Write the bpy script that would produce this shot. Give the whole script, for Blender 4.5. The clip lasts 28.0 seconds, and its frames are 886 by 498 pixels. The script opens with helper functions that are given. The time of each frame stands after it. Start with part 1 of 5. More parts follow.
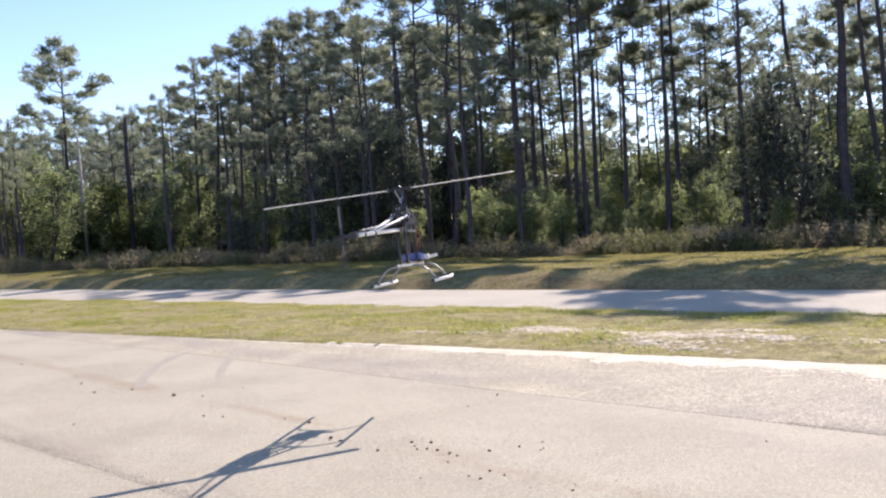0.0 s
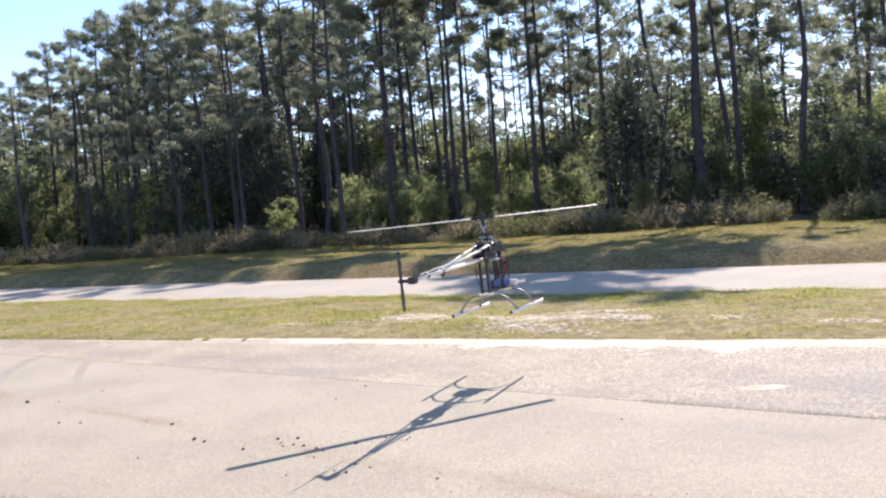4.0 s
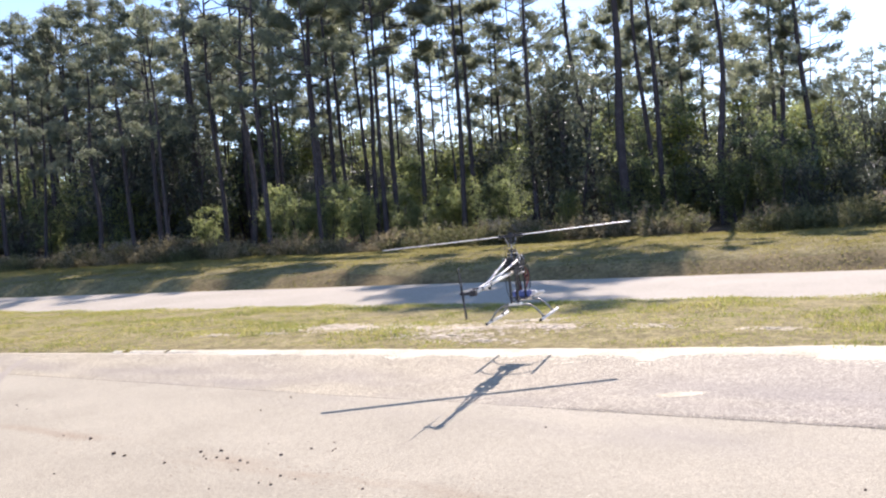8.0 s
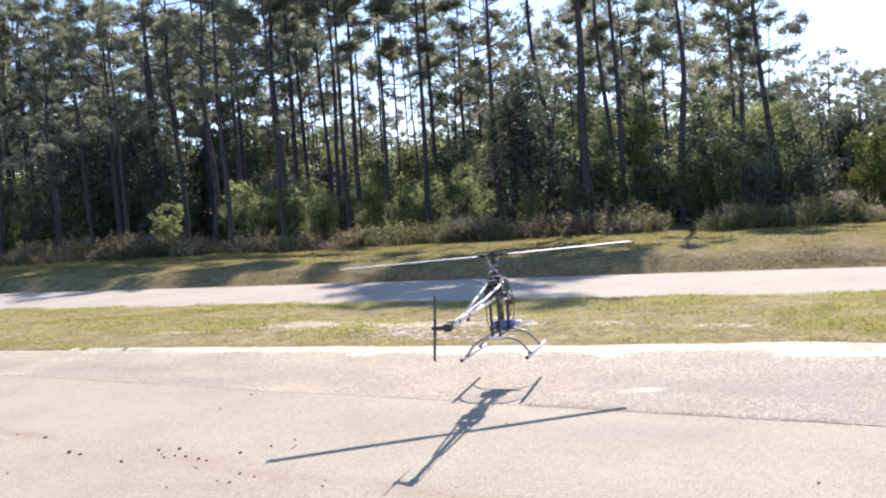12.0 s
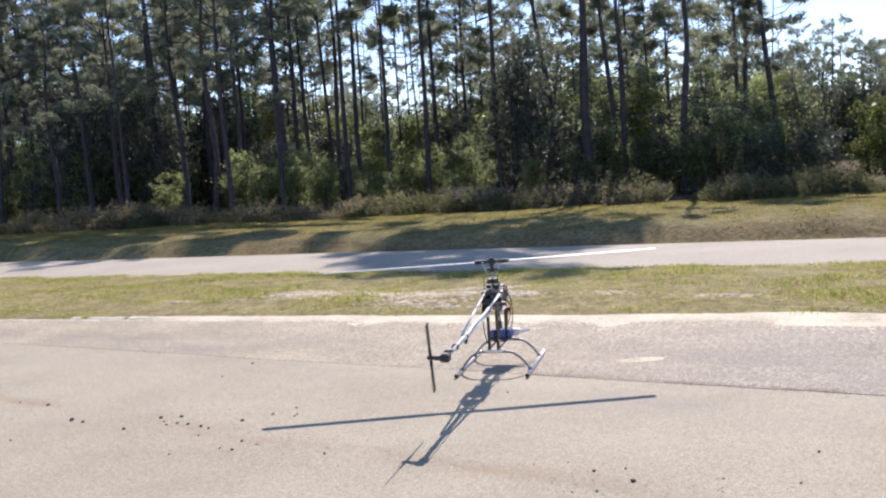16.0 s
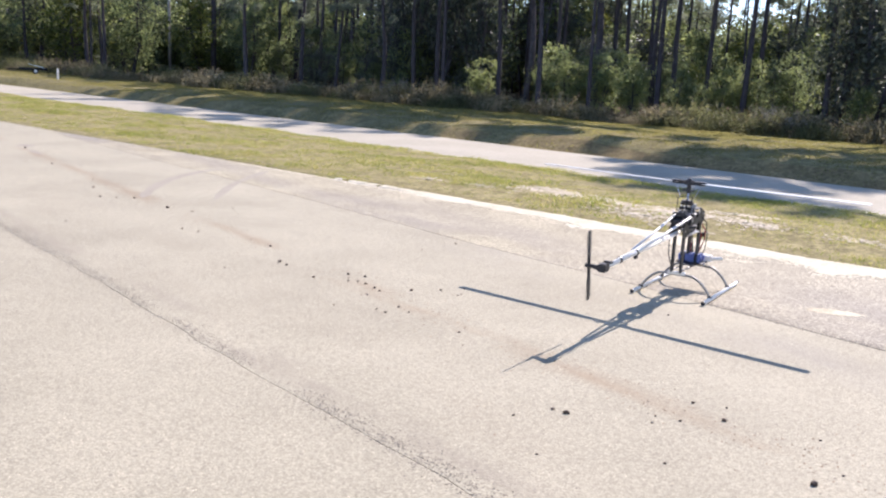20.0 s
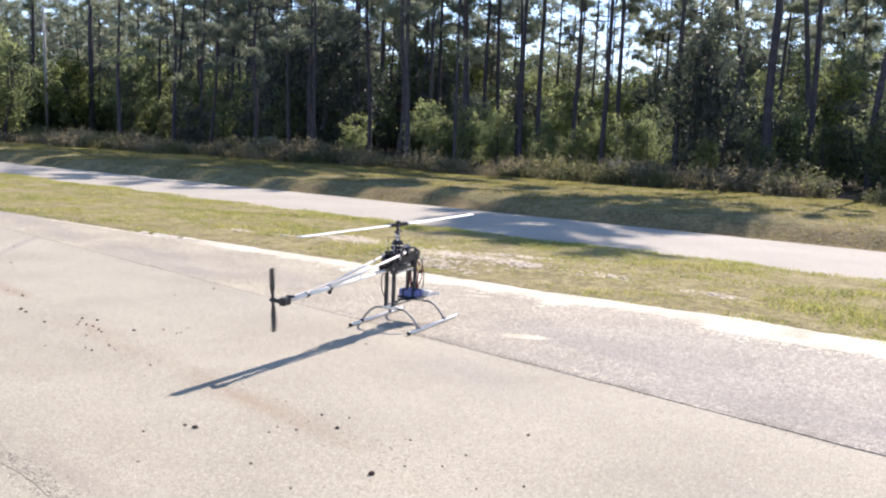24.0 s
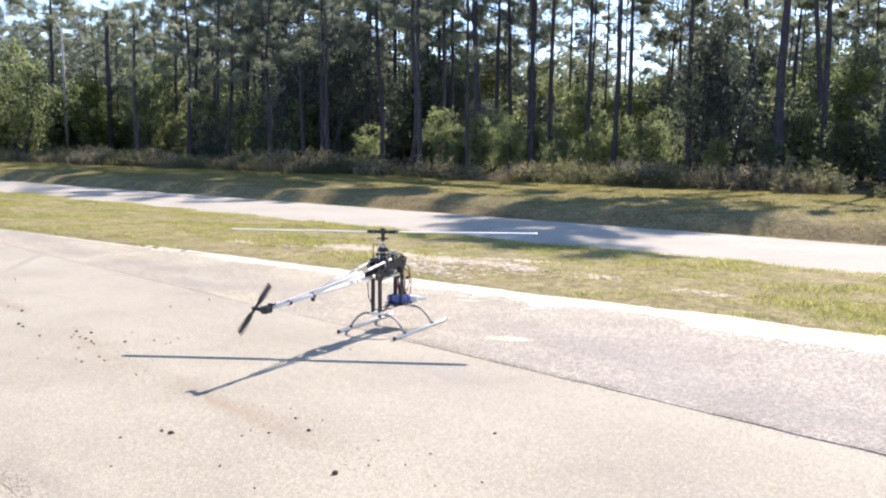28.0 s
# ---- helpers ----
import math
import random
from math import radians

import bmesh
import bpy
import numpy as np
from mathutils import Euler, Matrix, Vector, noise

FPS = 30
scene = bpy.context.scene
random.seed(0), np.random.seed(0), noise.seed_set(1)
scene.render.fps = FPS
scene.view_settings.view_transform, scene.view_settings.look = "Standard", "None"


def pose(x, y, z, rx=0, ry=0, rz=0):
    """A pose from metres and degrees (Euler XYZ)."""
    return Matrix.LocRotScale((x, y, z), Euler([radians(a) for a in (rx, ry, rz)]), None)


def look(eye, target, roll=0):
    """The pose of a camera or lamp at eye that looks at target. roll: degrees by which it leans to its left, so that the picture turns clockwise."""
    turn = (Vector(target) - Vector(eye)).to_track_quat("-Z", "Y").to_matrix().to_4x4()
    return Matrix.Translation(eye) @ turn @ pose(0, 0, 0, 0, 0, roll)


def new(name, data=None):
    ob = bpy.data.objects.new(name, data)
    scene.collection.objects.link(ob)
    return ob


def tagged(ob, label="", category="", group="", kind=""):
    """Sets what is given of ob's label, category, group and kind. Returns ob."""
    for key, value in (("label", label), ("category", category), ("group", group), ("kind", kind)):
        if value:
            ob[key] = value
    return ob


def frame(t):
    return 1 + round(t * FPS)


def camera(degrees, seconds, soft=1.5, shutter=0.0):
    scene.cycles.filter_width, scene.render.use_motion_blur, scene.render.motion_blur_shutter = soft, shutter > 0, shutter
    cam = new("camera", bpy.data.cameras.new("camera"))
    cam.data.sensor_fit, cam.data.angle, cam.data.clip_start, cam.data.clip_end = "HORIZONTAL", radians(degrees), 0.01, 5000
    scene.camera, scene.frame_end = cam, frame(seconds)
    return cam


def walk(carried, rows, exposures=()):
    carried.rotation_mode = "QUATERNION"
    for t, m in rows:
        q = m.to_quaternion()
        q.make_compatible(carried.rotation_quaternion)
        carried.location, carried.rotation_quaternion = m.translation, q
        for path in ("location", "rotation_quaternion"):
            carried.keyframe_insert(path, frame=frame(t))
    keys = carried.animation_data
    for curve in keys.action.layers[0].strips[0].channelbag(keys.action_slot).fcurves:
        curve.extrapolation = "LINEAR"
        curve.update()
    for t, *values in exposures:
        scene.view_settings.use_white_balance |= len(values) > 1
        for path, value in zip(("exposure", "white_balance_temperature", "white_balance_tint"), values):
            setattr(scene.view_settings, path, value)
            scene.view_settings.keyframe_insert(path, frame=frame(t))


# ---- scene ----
cam = camera(51.71, 28.0, soft=2.2, shutter=0.15)
PATH = [
    (0.0, pose(-0.104, 0.022, 1.520, 88.09, 3.41, 12.42)),
    (0.5, pose(-0.103, 0.070, 1.532, 88.08, 4.64, 13.54)),
    (1.0, pose(-0.085, 0.063, 1.561, 88.15, 5.07, 12.91)),
    (1.5, pose(-0.080, 0.039, 1.558, 89.00, 4.83, 12.31)),
    (2.0, pose(-0.091, 0.078, 1.547, 89.28, 4.59, 11.91)),
    (2.5, pose(-0.069, 0.055, 1.552, 88.58, 4.64, 10.28)),
    (3.0, pose(-0.043, 0.020, 1.557, 88.03, 4.57, 8.84)),
    (3.5, pose(-0.036, 0.021, 1.547, 87.15, 4.45, 7.10)),
    (4.0, pose(-0.013, 0.027, 1.554, 86.68, 4.61, 4.51)),
    (4.5, pose(-0.001, 0.023, 1.554, 86.44, 4.18, 2.24)),
    (6.5, pose(-0.000, 0.018, 1.552, 87.01, 4.16, 0.51)),
    (7.0, pose(-0.001, 0.013, 1.552, 86.99, 4.24, 0.25)),
    (7.5, pose(0.000, 0.010, 1.552, 87.03, 4.19, 0.13)),
    (8.0, pose(0.000, 0.000, 1.555, 86.96, 4.30, -0.00)),
    (8.5, pose(0.002, -0.000, 1.558, 86.88, 4.32, -0.02)),
    (9.0, pose(0.002, 0.004, 1.556, 86.99, 4.33, -0.24)),
    (9.5, pose(0.010, 0.008, 1.555, 87.09, 4.50, -0.32)),
    (10.0, pose(0.007, -0.000, 1.555, 87.25, 4.49, -0.60)),
    (10.5, pose(0.016, 0.006, 1.548, 87.30, 4.49, -0.89)),
    (11.0, pose(0.012, 0.008, 1.548, 87.15, 4.25, -1.90)),
    (11.5, pose(0.010, 0.007, 1.545, 86.90, 4.04, -2.17)),
    (12.0, pose(0.013, 0.004, 1.544, 86.68, 4.01, -2.28)),
    (12.5, pose(0.009, 0.011, 1.541, 86.50, 4.09, -2.37)),
    (14.5, pose(0.002, 0.025, 1.533, 85.13, 3.68, -2.51)),
    (15.0, pose(-0.003, 0.023, 1.533, 85.01, 3.53, -2.26)),
    (15.5, pose(0.004, 0.019, 1.535, 84.87, 3.67, -2.16)),
    (16.0, pose(0.006, 0.022, 1.535, 84.81, 3.88, -2.23)),
    (16.5, pose(0.009, 0.023, 1.535, 84.75, 3.97, -2.22)),
    (17.0, pose(0.007, 0.023, 1.532, 84.65, 3.94, -2.19)),
    (17.5, pose(0.028, 0.029, 1.526, 84.22, 4.01, -1.67)),
    (18.0, pose(0.102, 0.057, 1.523, 83.71, 3.89, 1.20)),
    (18.5, pose(0.240, 0.051, 1.506, 83.22, 3.78, 7.02)),
    (19.0, pose(0.405, -0.018, 1.514, 80.51, 0.82, 13.25)),
    (19.5, pose(0.599, -0.057, 1.515, 78.96, 0.49, 14.21)),
    (20.0, pose(0.883, -0.028, 1.526, 78.80, -2.86, 17.99)),
    (20.5, pose(1.119, -0.065, 1.545, 80.32, -1.45, 16.59)),
    (21.0, pose(1.278, -0.177, 1.550, 78.95, -2.33, 14.53)),
    (21.5, pose(1.465, -0.224, 1.580, 79.19, -2.90, 10.73)),
    (22.0, pose(1.685, -0.211, 1.577, 81.44, -2.67, 10.70)),
    (22.5, pose(1.889, -0.151, 1.558, 81.06, -1.91, 11.38)),
    (24.5, pose(2.519, -0.266, 1.579, 82.75, -2.10, 12.00)),
    (25.0, pose(2.621, -0.250, 1.574, 81.37, -1.45, 12.51)),
    (25.5, pose(2.673, -0.280, 1.581, 80.85, -1.69, 12.82)),
    (26.0, pose(2.696, -0.284, 1.577, 81.37, -1.57, 13.83)),
    (26.5, pose(2.721, -0.298, 1.582, 81.85, -1.27, 13.59)),
    (27.0, pose(2.725, -0.294, 1.579, 82.53, -0.70, 13.34)),
    (27.5, pose(2.721, -0.296, 1.579, 82.73, -0.68, 13.13)),
    (28.0, pose(2.723, -0.309, 1.584, 82.91, -0.45, 13.01)),
]
EXPOSURES = [(0.0, 0.66, 6400, 25), (4.5, 0.74, 6400, 25), (7.0, 0.76, 6400, 25), (12.5, 0.76, 6400, 25), (14.5, 0.57, 6380, 24), (17.0, 0.38, 6330, 24), (17.5, 0.56, 6330, 23), (18.0, 0.76, 6280, 23), (19.0, 0.77, 6270, 23), (20.0, 0.74, 6270, 23), (22.5, 0.74, 6270, 23), (25.0, 0.75, 6270, 23), (27.0, 0.78, 6270, 23), (28.0, 0.91, 6270, 23)]
walk(cam, PATH, EXPOSURES)

# ---- light ----
SUN_AZ, SUN_EL = 17.1, 35.3          # degrees to the right of +y, degrees up
SUN_WAY = Vector((math.sin(radians(SUN_AZ)) * math.cos(radians(SUN_EL)), math.cos(radians(SUN_AZ)) * math.cos(radians(SUN_EL)), math.sin(radians(SUN_EL))))
world = bpy.data.worlds.new("sky")
scene.world = world
world.use_nodes = True
wn = world.node_tree
sky = wn.nodes.new("ShaderNodeTexSky")
sky.sky_type = "NISHITA"
sky.sun_disc = False
sky.sun_elevation, sky.sun_rotation = radians(SUN_EL), radians(SUN_AZ)
sky.dust_density, sky.air_density, sky.ozone_density = 0.1, 1.0, 3.2
sky.altitude = 1200
wn.links.new(sky.outputs[0], wn.nodes["Background"].inputs[0])
wn.nodes["Background"].inputs[1].default_value = 0.15
sun = new("sun", bpy.data.lights.new("sun", "SUN"))
sun.data.energy, sun.data.angle, sun.data.color = 5.0, radians(0.53), (1.0, 0.95, 0.87)
sun.matrix_world = look(SUN_WAY * 60, (0, 0, 0))

# ---- materials ----
def material(name, base, rough=0.8, metal=0.0, dark=None, light=None, scale=4.0, fine=60.0, bump=0.15, spec=0.3, translucent=0.0, island=0.0, objvar=0.0, coord="Object", dist=0.01, speck=None, glow=1.0, span=(0.3, 0.7)):
    """A two-scale procedural surface: base colour, blotches towards dark and light, fine grain and relief."""
    m = bpy.data.materials.new(name)
    m.use_nodes = True
    n, l = m.node_tree.nodes, m.node_tree.links
    b = n["Principled BSDF"]
    b.inputs["Roughness"].default_value, b.inputs["Metallic"].default_value = rough, metal
    b.inputs["Specular IOR Level"].default_value = spec
    tc = n.new("ShaderNodeTexCoord")
    big, small = n.new("ShaderNodeTexNoise"), n.new("ShaderNodeTexNoise")
    big.inputs["Scale"].default_value, big.inputs["Detail"].default_value = scale, 4
    small.inputs["Scale"].default_value, small.inputs["Detail"].default_value = fine, 3
    for t in (big, small):
        l.new(tc.outputs[coord], t.inputs["Vector"])
    dark = dark or tuple(c * 0.6 for c in base)
    light = light or tuple(min(1, c * 1.35) for c in base)
    r = n.new("ShaderNodeValToRGB")
    r.color_ramp.elements[0].position, r.color_ramp.elements[1].position = span
    r.color_ramp.elements[0].color, r.color_ramp.elements[1].color = (*dark, 1), (*light, 1)
    e = r.color_ramp.elements.new(0.5)
    e.color = (*base, 1)
    mix = n.new("ShaderNodeMath")
    mix.operation = "MULTIPLY_ADD"
    mix.inputs[1].default_value = 0.45
    l.new(small.outputs[0], mix.inputs[0])
    sc = n.new("ShaderNodeMath")
    sc.operation = "MULTIPLY"
    sc.inputs[1].default_value = 0.55
    l.new(big.outputs[0], sc.inputs[0])
    l.new(sc.outputs[0], mix.inputs[2])
    last = mix.outputs[0]
    for amount, kind in ((island, "ShaderNodeNewGeometry"), (objvar, "ShaderNodeObjectInfo")):
        if amount:
            g = n.new(kind)
            a = n.new("ShaderNodeMath")
            a.operation = "MULTIPLY_ADD"
            a.inputs[1].default_value = amount
            l.new(g.outputs["Random Per Island" if island and kind.endswith("Geometry") else "Random"], a.inputs[0])
            s = n.new("ShaderNodeMath")
            s.operation = "SUBTRACT"
            s.inputs[1].default_value = amount / 2
            l.new(last, a.inputs[2])
            l.new(a.outputs[0], s.inputs[0])
            last = s.outputs[0]
    l.new(last, r.inputs[0])
    colour = r.outputs[0]
    for s_scale, amount in speck or ():
        vo = n.new("ShaderNodeTexVoronoi")
        vo.inputs["Scale"].default_value = s_scale
        l.new(tc.outputs[coord], vo.inputs["Vector"])
        sep = n.new("ShaderNodeSeparateColor")
        l.new(vo.outputs["Color"], sep.inputs[0])
        mr = n.new("ShaderNodeMapRange")
        mr.inputs["To Min"].default_value, mr.inputs["To Max"].default_value = 1 - amount, 1 + amount
        l.new(sep.outputs[0], mr.inputs["Value"])
        vm = n.new("ShaderNodeVectorMath")
        vm.operation = "SCALE"
        l.new(colour, vm.inputs[0])
        l.new(mr.outputs[0], vm.inputs["Scale"])
        colour = vm.outputs[0]
    l.new(colour, b.inputs["Base Color"])
    if bump:
        bp = n.new("ShaderNodeBump")
        bp.inputs["Strength"].default_value, bp.inputs["Distance"].default_value = bump, dist
        l.new(mix.outputs[0], bp.inputs["Height"])
        l.new(bp.outputs[0], b.inputs["Normal"])
    if translucent:
        t = n.new("ShaderNodeBsdfTranslucent")
        gl = n.new("ShaderNodeVectorMath")
        gl.operation = "MULTIPLY"
        gl.inputs[1].default_value = (glow * 0.97, glow, glow * 0.86)
        l.new(r.outputs[0], gl.inputs[0])
        l.new(gl.outputs[0], t.inputs["Color"])
        mx = n.new("ShaderNodeMixShader")
        mx.inputs[0].default_value = translucent
        l.new(b.outputs[0], mx.inputs[1])
        l.new(t.outputs[0], mx.inputs[2])
        l.new(mx.outputs[0], n["Material Output"].inputs[0])
    return m


def stain(m, line, width, colour, amount, scale=1.2):
    """Adds dirt to a ground material, along a line of the plan (x0, y0, x1, y1), broken up by noise."""
    n, l = m.node_tree.nodes, m.node_tree.links
    b = n["Principled BSDF"]
    tc = n.new("ShaderNodeTexCoord")
    x0, y0, x1, y1 = line
    length = math.hypot(x1 - x0, y1 - y0)
    nx, ny = -(y1 - y0) / length, (x1 - x0) / length
    dot = n.new("ShaderNodeVectorMath")
    dot.operation = "DOT_PRODUCT"
    dot.inputs[1].default_value = (nx, ny, 0)
    l.new(tc.outputs["Object"], dot.inputs[0])
    along = n.new("ShaderNodeVectorMath")
    along.operation = "DOT_PRODUCT"
    along.inputs[1].default_value = (ny * 0.35, -nx * 0.35, 0)
    l.new(tc.outputs["Object"], along.inputs[0])
    axes = n.new("ShaderNodeCombineXYZ")
    l.new(along.outputs["Value"], axes.inputs[0])
    l.new(dot.outputs["Value"], axes.inputs[1])
    noise_t = n.new("ShaderNodeTexNoise")
    noise_t.inputs["Scale"].default_value, noise_t.inputs["Detail"].default_value = scale * 2, 6
    l.new(axes.outputs[0], noise_t.inputs["Vector"])
    off = n.new("ShaderNodeMath")
    off.operation = "SUBTRACT"
    off.inputs[1].default_value = x0 * nx + y0 * ny
    l.new(dot.outputs["Value"], off.inputs[0])
    ab = n.new("ShaderNodeMath")
    ab.operation = "ABSOLUTE"
    l.new(off.outputs[0], ab.inputs[0])
    rng = n.new("ShaderNodeMapRange")
    rng.inputs["From Min"].default_value, rng.inputs["From Max"].default_value = 0, width
    rng.inputs["To Min"].default_value, rng.inputs["To Max"].default_value = 1, 0
    l.new(ab.outputs[0], rng.inputs["Value"])
    nr = n.new("ShaderNodeMapRange")
    nr.inputs["From Min"].default_value, nr.inputs["From Max"].default_value = 0.45, 0.72
    l.new(noise_t.outputs[0], nr.inputs["Value"])
    mul = n.new("ShaderNodeMath")
    mul.operation = "MULTIPLY"
    l.new(rng.outputs[0], mul.inputs[0])
    l.new(nr.outputs[0], mul.inputs[1])
    am = n.new("ShaderNodeMath")
    am.operation = "MULTIPLY"
    am.inputs[1].default_value = amount
    l.new(mul.outputs[0], am.inputs[0])
    mx = n.new("ShaderNodeMix")
    mx.data_type = "RGBA"
    old = b.inputs["Base Color"].links[0].from_socket
    l.new(am.outputs[0], mx.inputs["Factor"])
    l.new(old, mx.inputs["A"])
    mx.inputs["B"].default_value = (*colour, 1)
    l.new(mx.outputs["Result"], b.inputs["Base Color"])


ASPHALT = material("weathered_asphalt", (0.403, 0.354, 0.244), 0.9, dark=(0.328, 0.286, 0.196), light=(0.468, 0.412, 0.288), scale=0.9, fine=60, bump=0.6, dist=0.006, speck=((90, 0.13), (230, 0.26)))
PATCH = material("grey_asphalt", (0.362, 0.314, 0.232), 0.9, dark=(0.283, 0.245, 0.180), light=(0.44, 0.384, 0.283), scale=1.3, fine=55, bump=0.8, dist=0.007, speck=((58, 0.24), (115, 0.42)))
def weathered(m, way, p0, p1, colour):
    """The surface is bleached along a way of the plan, unevenly, from p1 back to p0."""
    n, l = m.node_tree.nodes, m.node_tree.links
    b = n["Principled BSDF"]
    tc, dot, ns, add, rg, mx = (n.new("ShaderNode" + k) for k in ("TexCoord", "VectorMath", "TexNoise", "Math", "MapRange", "Mix"))
    dot.operation = "DOT_PRODUCT"
    dot.inputs[1].default_value = (*way, 0)
    l.new(tc.outputs["Object"], dot.inputs[0])
    ns.inputs["Scale"].default_value, ns.inputs["Detail"].default_value = 0.6, 4
    l.new(tc.outputs["Object"], ns.inputs["Vector"])
    add.operation = "MULTIPLY_ADD"
    add.inputs[1].default_value = 4.0
    l.new(ns.outputs[0], add.inputs[0])
    l.new(dot.outputs["Value"], add.inputs[2])
    rg.inputs["From Min"].default_value, rg.inputs["From Max"].default_value = p0 + 2.0, p1 + 2.0
    rg.inputs["To Min"].default_value, rg.inputs["To Max"].default_value = 1, 0
    l.new(add.outputs[0], rg.inputs["Value"])
    mx.data_type, mx.blend_type = "RGBA", "MULTIPLY"
    l.new(rg.outputs[0], mx.inputs["Factor"])
    l.new(b.inputs["Base Color"].links[0].from_socket, mx.inputs["A"])
    mx.inputs["B"].default_value = (*colour, 1)
    l.new(mx.outputs["Result"], b.inputs["Base Color"])


weathered(PATCH, (0.848, -0.529), -5.5, 0.5, (1.135, 1.125, 1.01))
ROADM = material("road_asphalt", (0.45, 0.40, 0.298), 0.9, dark=(0.375, 0.332, 0.247), light=(0.515, 0.458, 0.348), scale=0.6, fine=30, bump=0.3, speck=((60, 0.15),), spec=0.12)
CRACK = material("seam_filler", (0.22, 0.19, 0.155), 0.95, scale=8, fine=120, bump=0.4)
SAND = material("pale_sand", (0.70, 0.61, 0.42), 0.95, dark=(0.44, 0.36, 0.23), light=(0.81, 0.73, 0.53), scale=2.2, fine=60, bump=0.5, speck=((50, 0.12),))
VERGESAND = material("trodden_sand", (0.54, 0.45, 0.30), 0.95, dark=(0.34, 0.27, 0.16), light=(0.68, 0.59, 0.43), scale=4, fine=40, bump=0.6, speck=((40, 0.2),))
TURF = material("turf_soil", (0.285, 0.240, 0.115), 0.95, dark=(0.22, 0.178, 0.088), light=(0.345, 0.288, 0.150), scale=2.2, fine=14, bump=0.8, dist=0.03, speck=((9, 0.22), (34, 0.28)), spec=0.03)
FLOOR = material("forest_litter", (0.12, 0.09, 0.055), 0.95, scale=0.8, fine=12, bump=0.8, dist=0.05, spec=0.03)
SLOPE = material("bank_soil", (0.225, 0.172, 0.083), 0.95, dark=(0.135, 0.098, 0.052), light=(0.30, 0.24, 0.115), scale=1.2, fine=18, bump=0.8, dist=0.03, speck=((14, 0.25),), spec=0.03)
MARK = material("tyre_mark_dust", (0.362, 0.314, 0.232), 0.9, dark=(0.325, 0.28, 0.208), light=(0.40, 0.348, 0.252), scale=1.6, fine=40, bump=0.3, speck=((75, 0.1), (190, 0.2)))
BLADE = material("grass_blades", (0.302, 0.308, 0.084), 0.6, dark=(0.205, 0.220, 0.058), light=(0.420, 0.350, 0.165), scale=1.1, fine=5, bump=0, translucent=0.45, island=0.28, span=(0.38, 0.62), glow=1.7, spec=0.04)
MOWN = material("mown_grass", (0.195, 0.172, 0.066), 0.7, dark=(0.130, 0.120, 0.044), light=(0.255, 0.215, 0.092), scale=0.4, fine=2, bump=0, translucent=0.6, island=0.12, glow=1.75, spec=0.02)
BANKSOIL = material("bank_thatch", (0.230, 0.194, 0.092), 0.95, dark=(0.155, 0.126, 0.064), light=(0.305, 0.255, 0.124), scale=1.6, fine=16, bump=0.8, dist=0.03, speck=((9, 0.2), (30, 0.25)), spec=0.03)
BARK = material("pine_bark", (0.066, 0.056, 0.058), 0.95, dark=(0.038, 0.032, 0.034), light=(0.108, 0.091, 0.090), scale=3, fine=14, bump=0.9, dist=0.04, objvar=0.2)
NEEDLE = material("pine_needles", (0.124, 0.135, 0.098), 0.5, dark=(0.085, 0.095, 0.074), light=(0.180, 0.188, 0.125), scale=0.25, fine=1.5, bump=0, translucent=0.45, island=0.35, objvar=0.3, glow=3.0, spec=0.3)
LEAF = material("broad_leaves", (0.122, 0.146, 0.074), 0.5, dark=(0.08, 0.092, 0.048), light=(0.185, 0.20, 0.085), scale=0.35, fine=2, bump=0, translucent=0.6, island=0.45, objvar=0.35, glow=2.4, spec=0.2)
DARKLEAF = material("dark_evergreen_leaves", (0.086, 0.096, 0.070), 0.5, dark=(0.046, 0.054, 0.046), light=(0.115, 0.128, 0.095), scale=0.35, fine=2, bump=0, translucent=0.45, island=0.4, objvar=0.25, glow=1.7, spec=0.25)
YELLOW = material("autumn_leaves", (0.145, 0.165, 0.048), 0.5, dark=(0.085, 0.11, 0.034), light=(0.24, 0.235, 0.07), scale=0.5, fine=2, bump=0, translucent=0.5, island=0.5, objvar=0.3, glow=1.1, spec=0.12)
WEEDLEAF = material("weed_leaves", (0.115, 0.118, 0.058), 0.6, dark=(0.075, 0.075, 0.038), light=(0.175, 0.165, 0.085), scale=0.6, fine=3, bump=0, translucent=0.5, island=0.4, objvar=0.3, glow=1.7, spec=0.1)
STRAW = material("weed_stalks", (0.215, 0.180, 0.110), 0.7, dark=(0.11, 0.098, 0.055), light=(0.33, 0.27, 0.18), scale=0.8, fine=4, bump=0, translucent=0.45, island=0.5, objvar=0.3, glow=1.3, spec=0.12)
PLUME = material("pale_seed_heads", (0.22, 0.21, 0.175), 0.8, dark=(0.13, 0.125, 0.10), light=(0.32, 0.30, 0.255), scale=2, fine=8, bump=0, translucent=0.4, island=0.3, spec=0.1)
WHITE = material("white_tube", (0.86, 0.815, 0.72), 0.48, scale=6, fine=60, bump=0.03, dark=(0.78, 0.735, 0.64), light=(0.91, 0.87, 0.78), spec=0.4)
CARBON = material("black_carbon", (0.018, 0.017, 0.020), 0.5, scale=20, fine=200, bump=0.05, spec=0.5)
ALLOY = material("brushed_alloy", (0.55, 0.55, 0.57), 0.35, metal=0.9, scale=10, fine=150, bump=0.04)
GREYTUBE = material("grey_gear_tube", (0.27, 0.26, 0.235), 0.45, metal=0.3, scale=8, fine=90, bump=0.04)
BLUE = material("blue_battery_wrap", (0.10, 0.14, 0.36), 0.4, scale=12, fine=80, bump=0.1, spec=0.5)
RED = material("red_wire", (0.24, 0.022, 0.028), 0.5, scale=12, fine=80, bump=0.02)
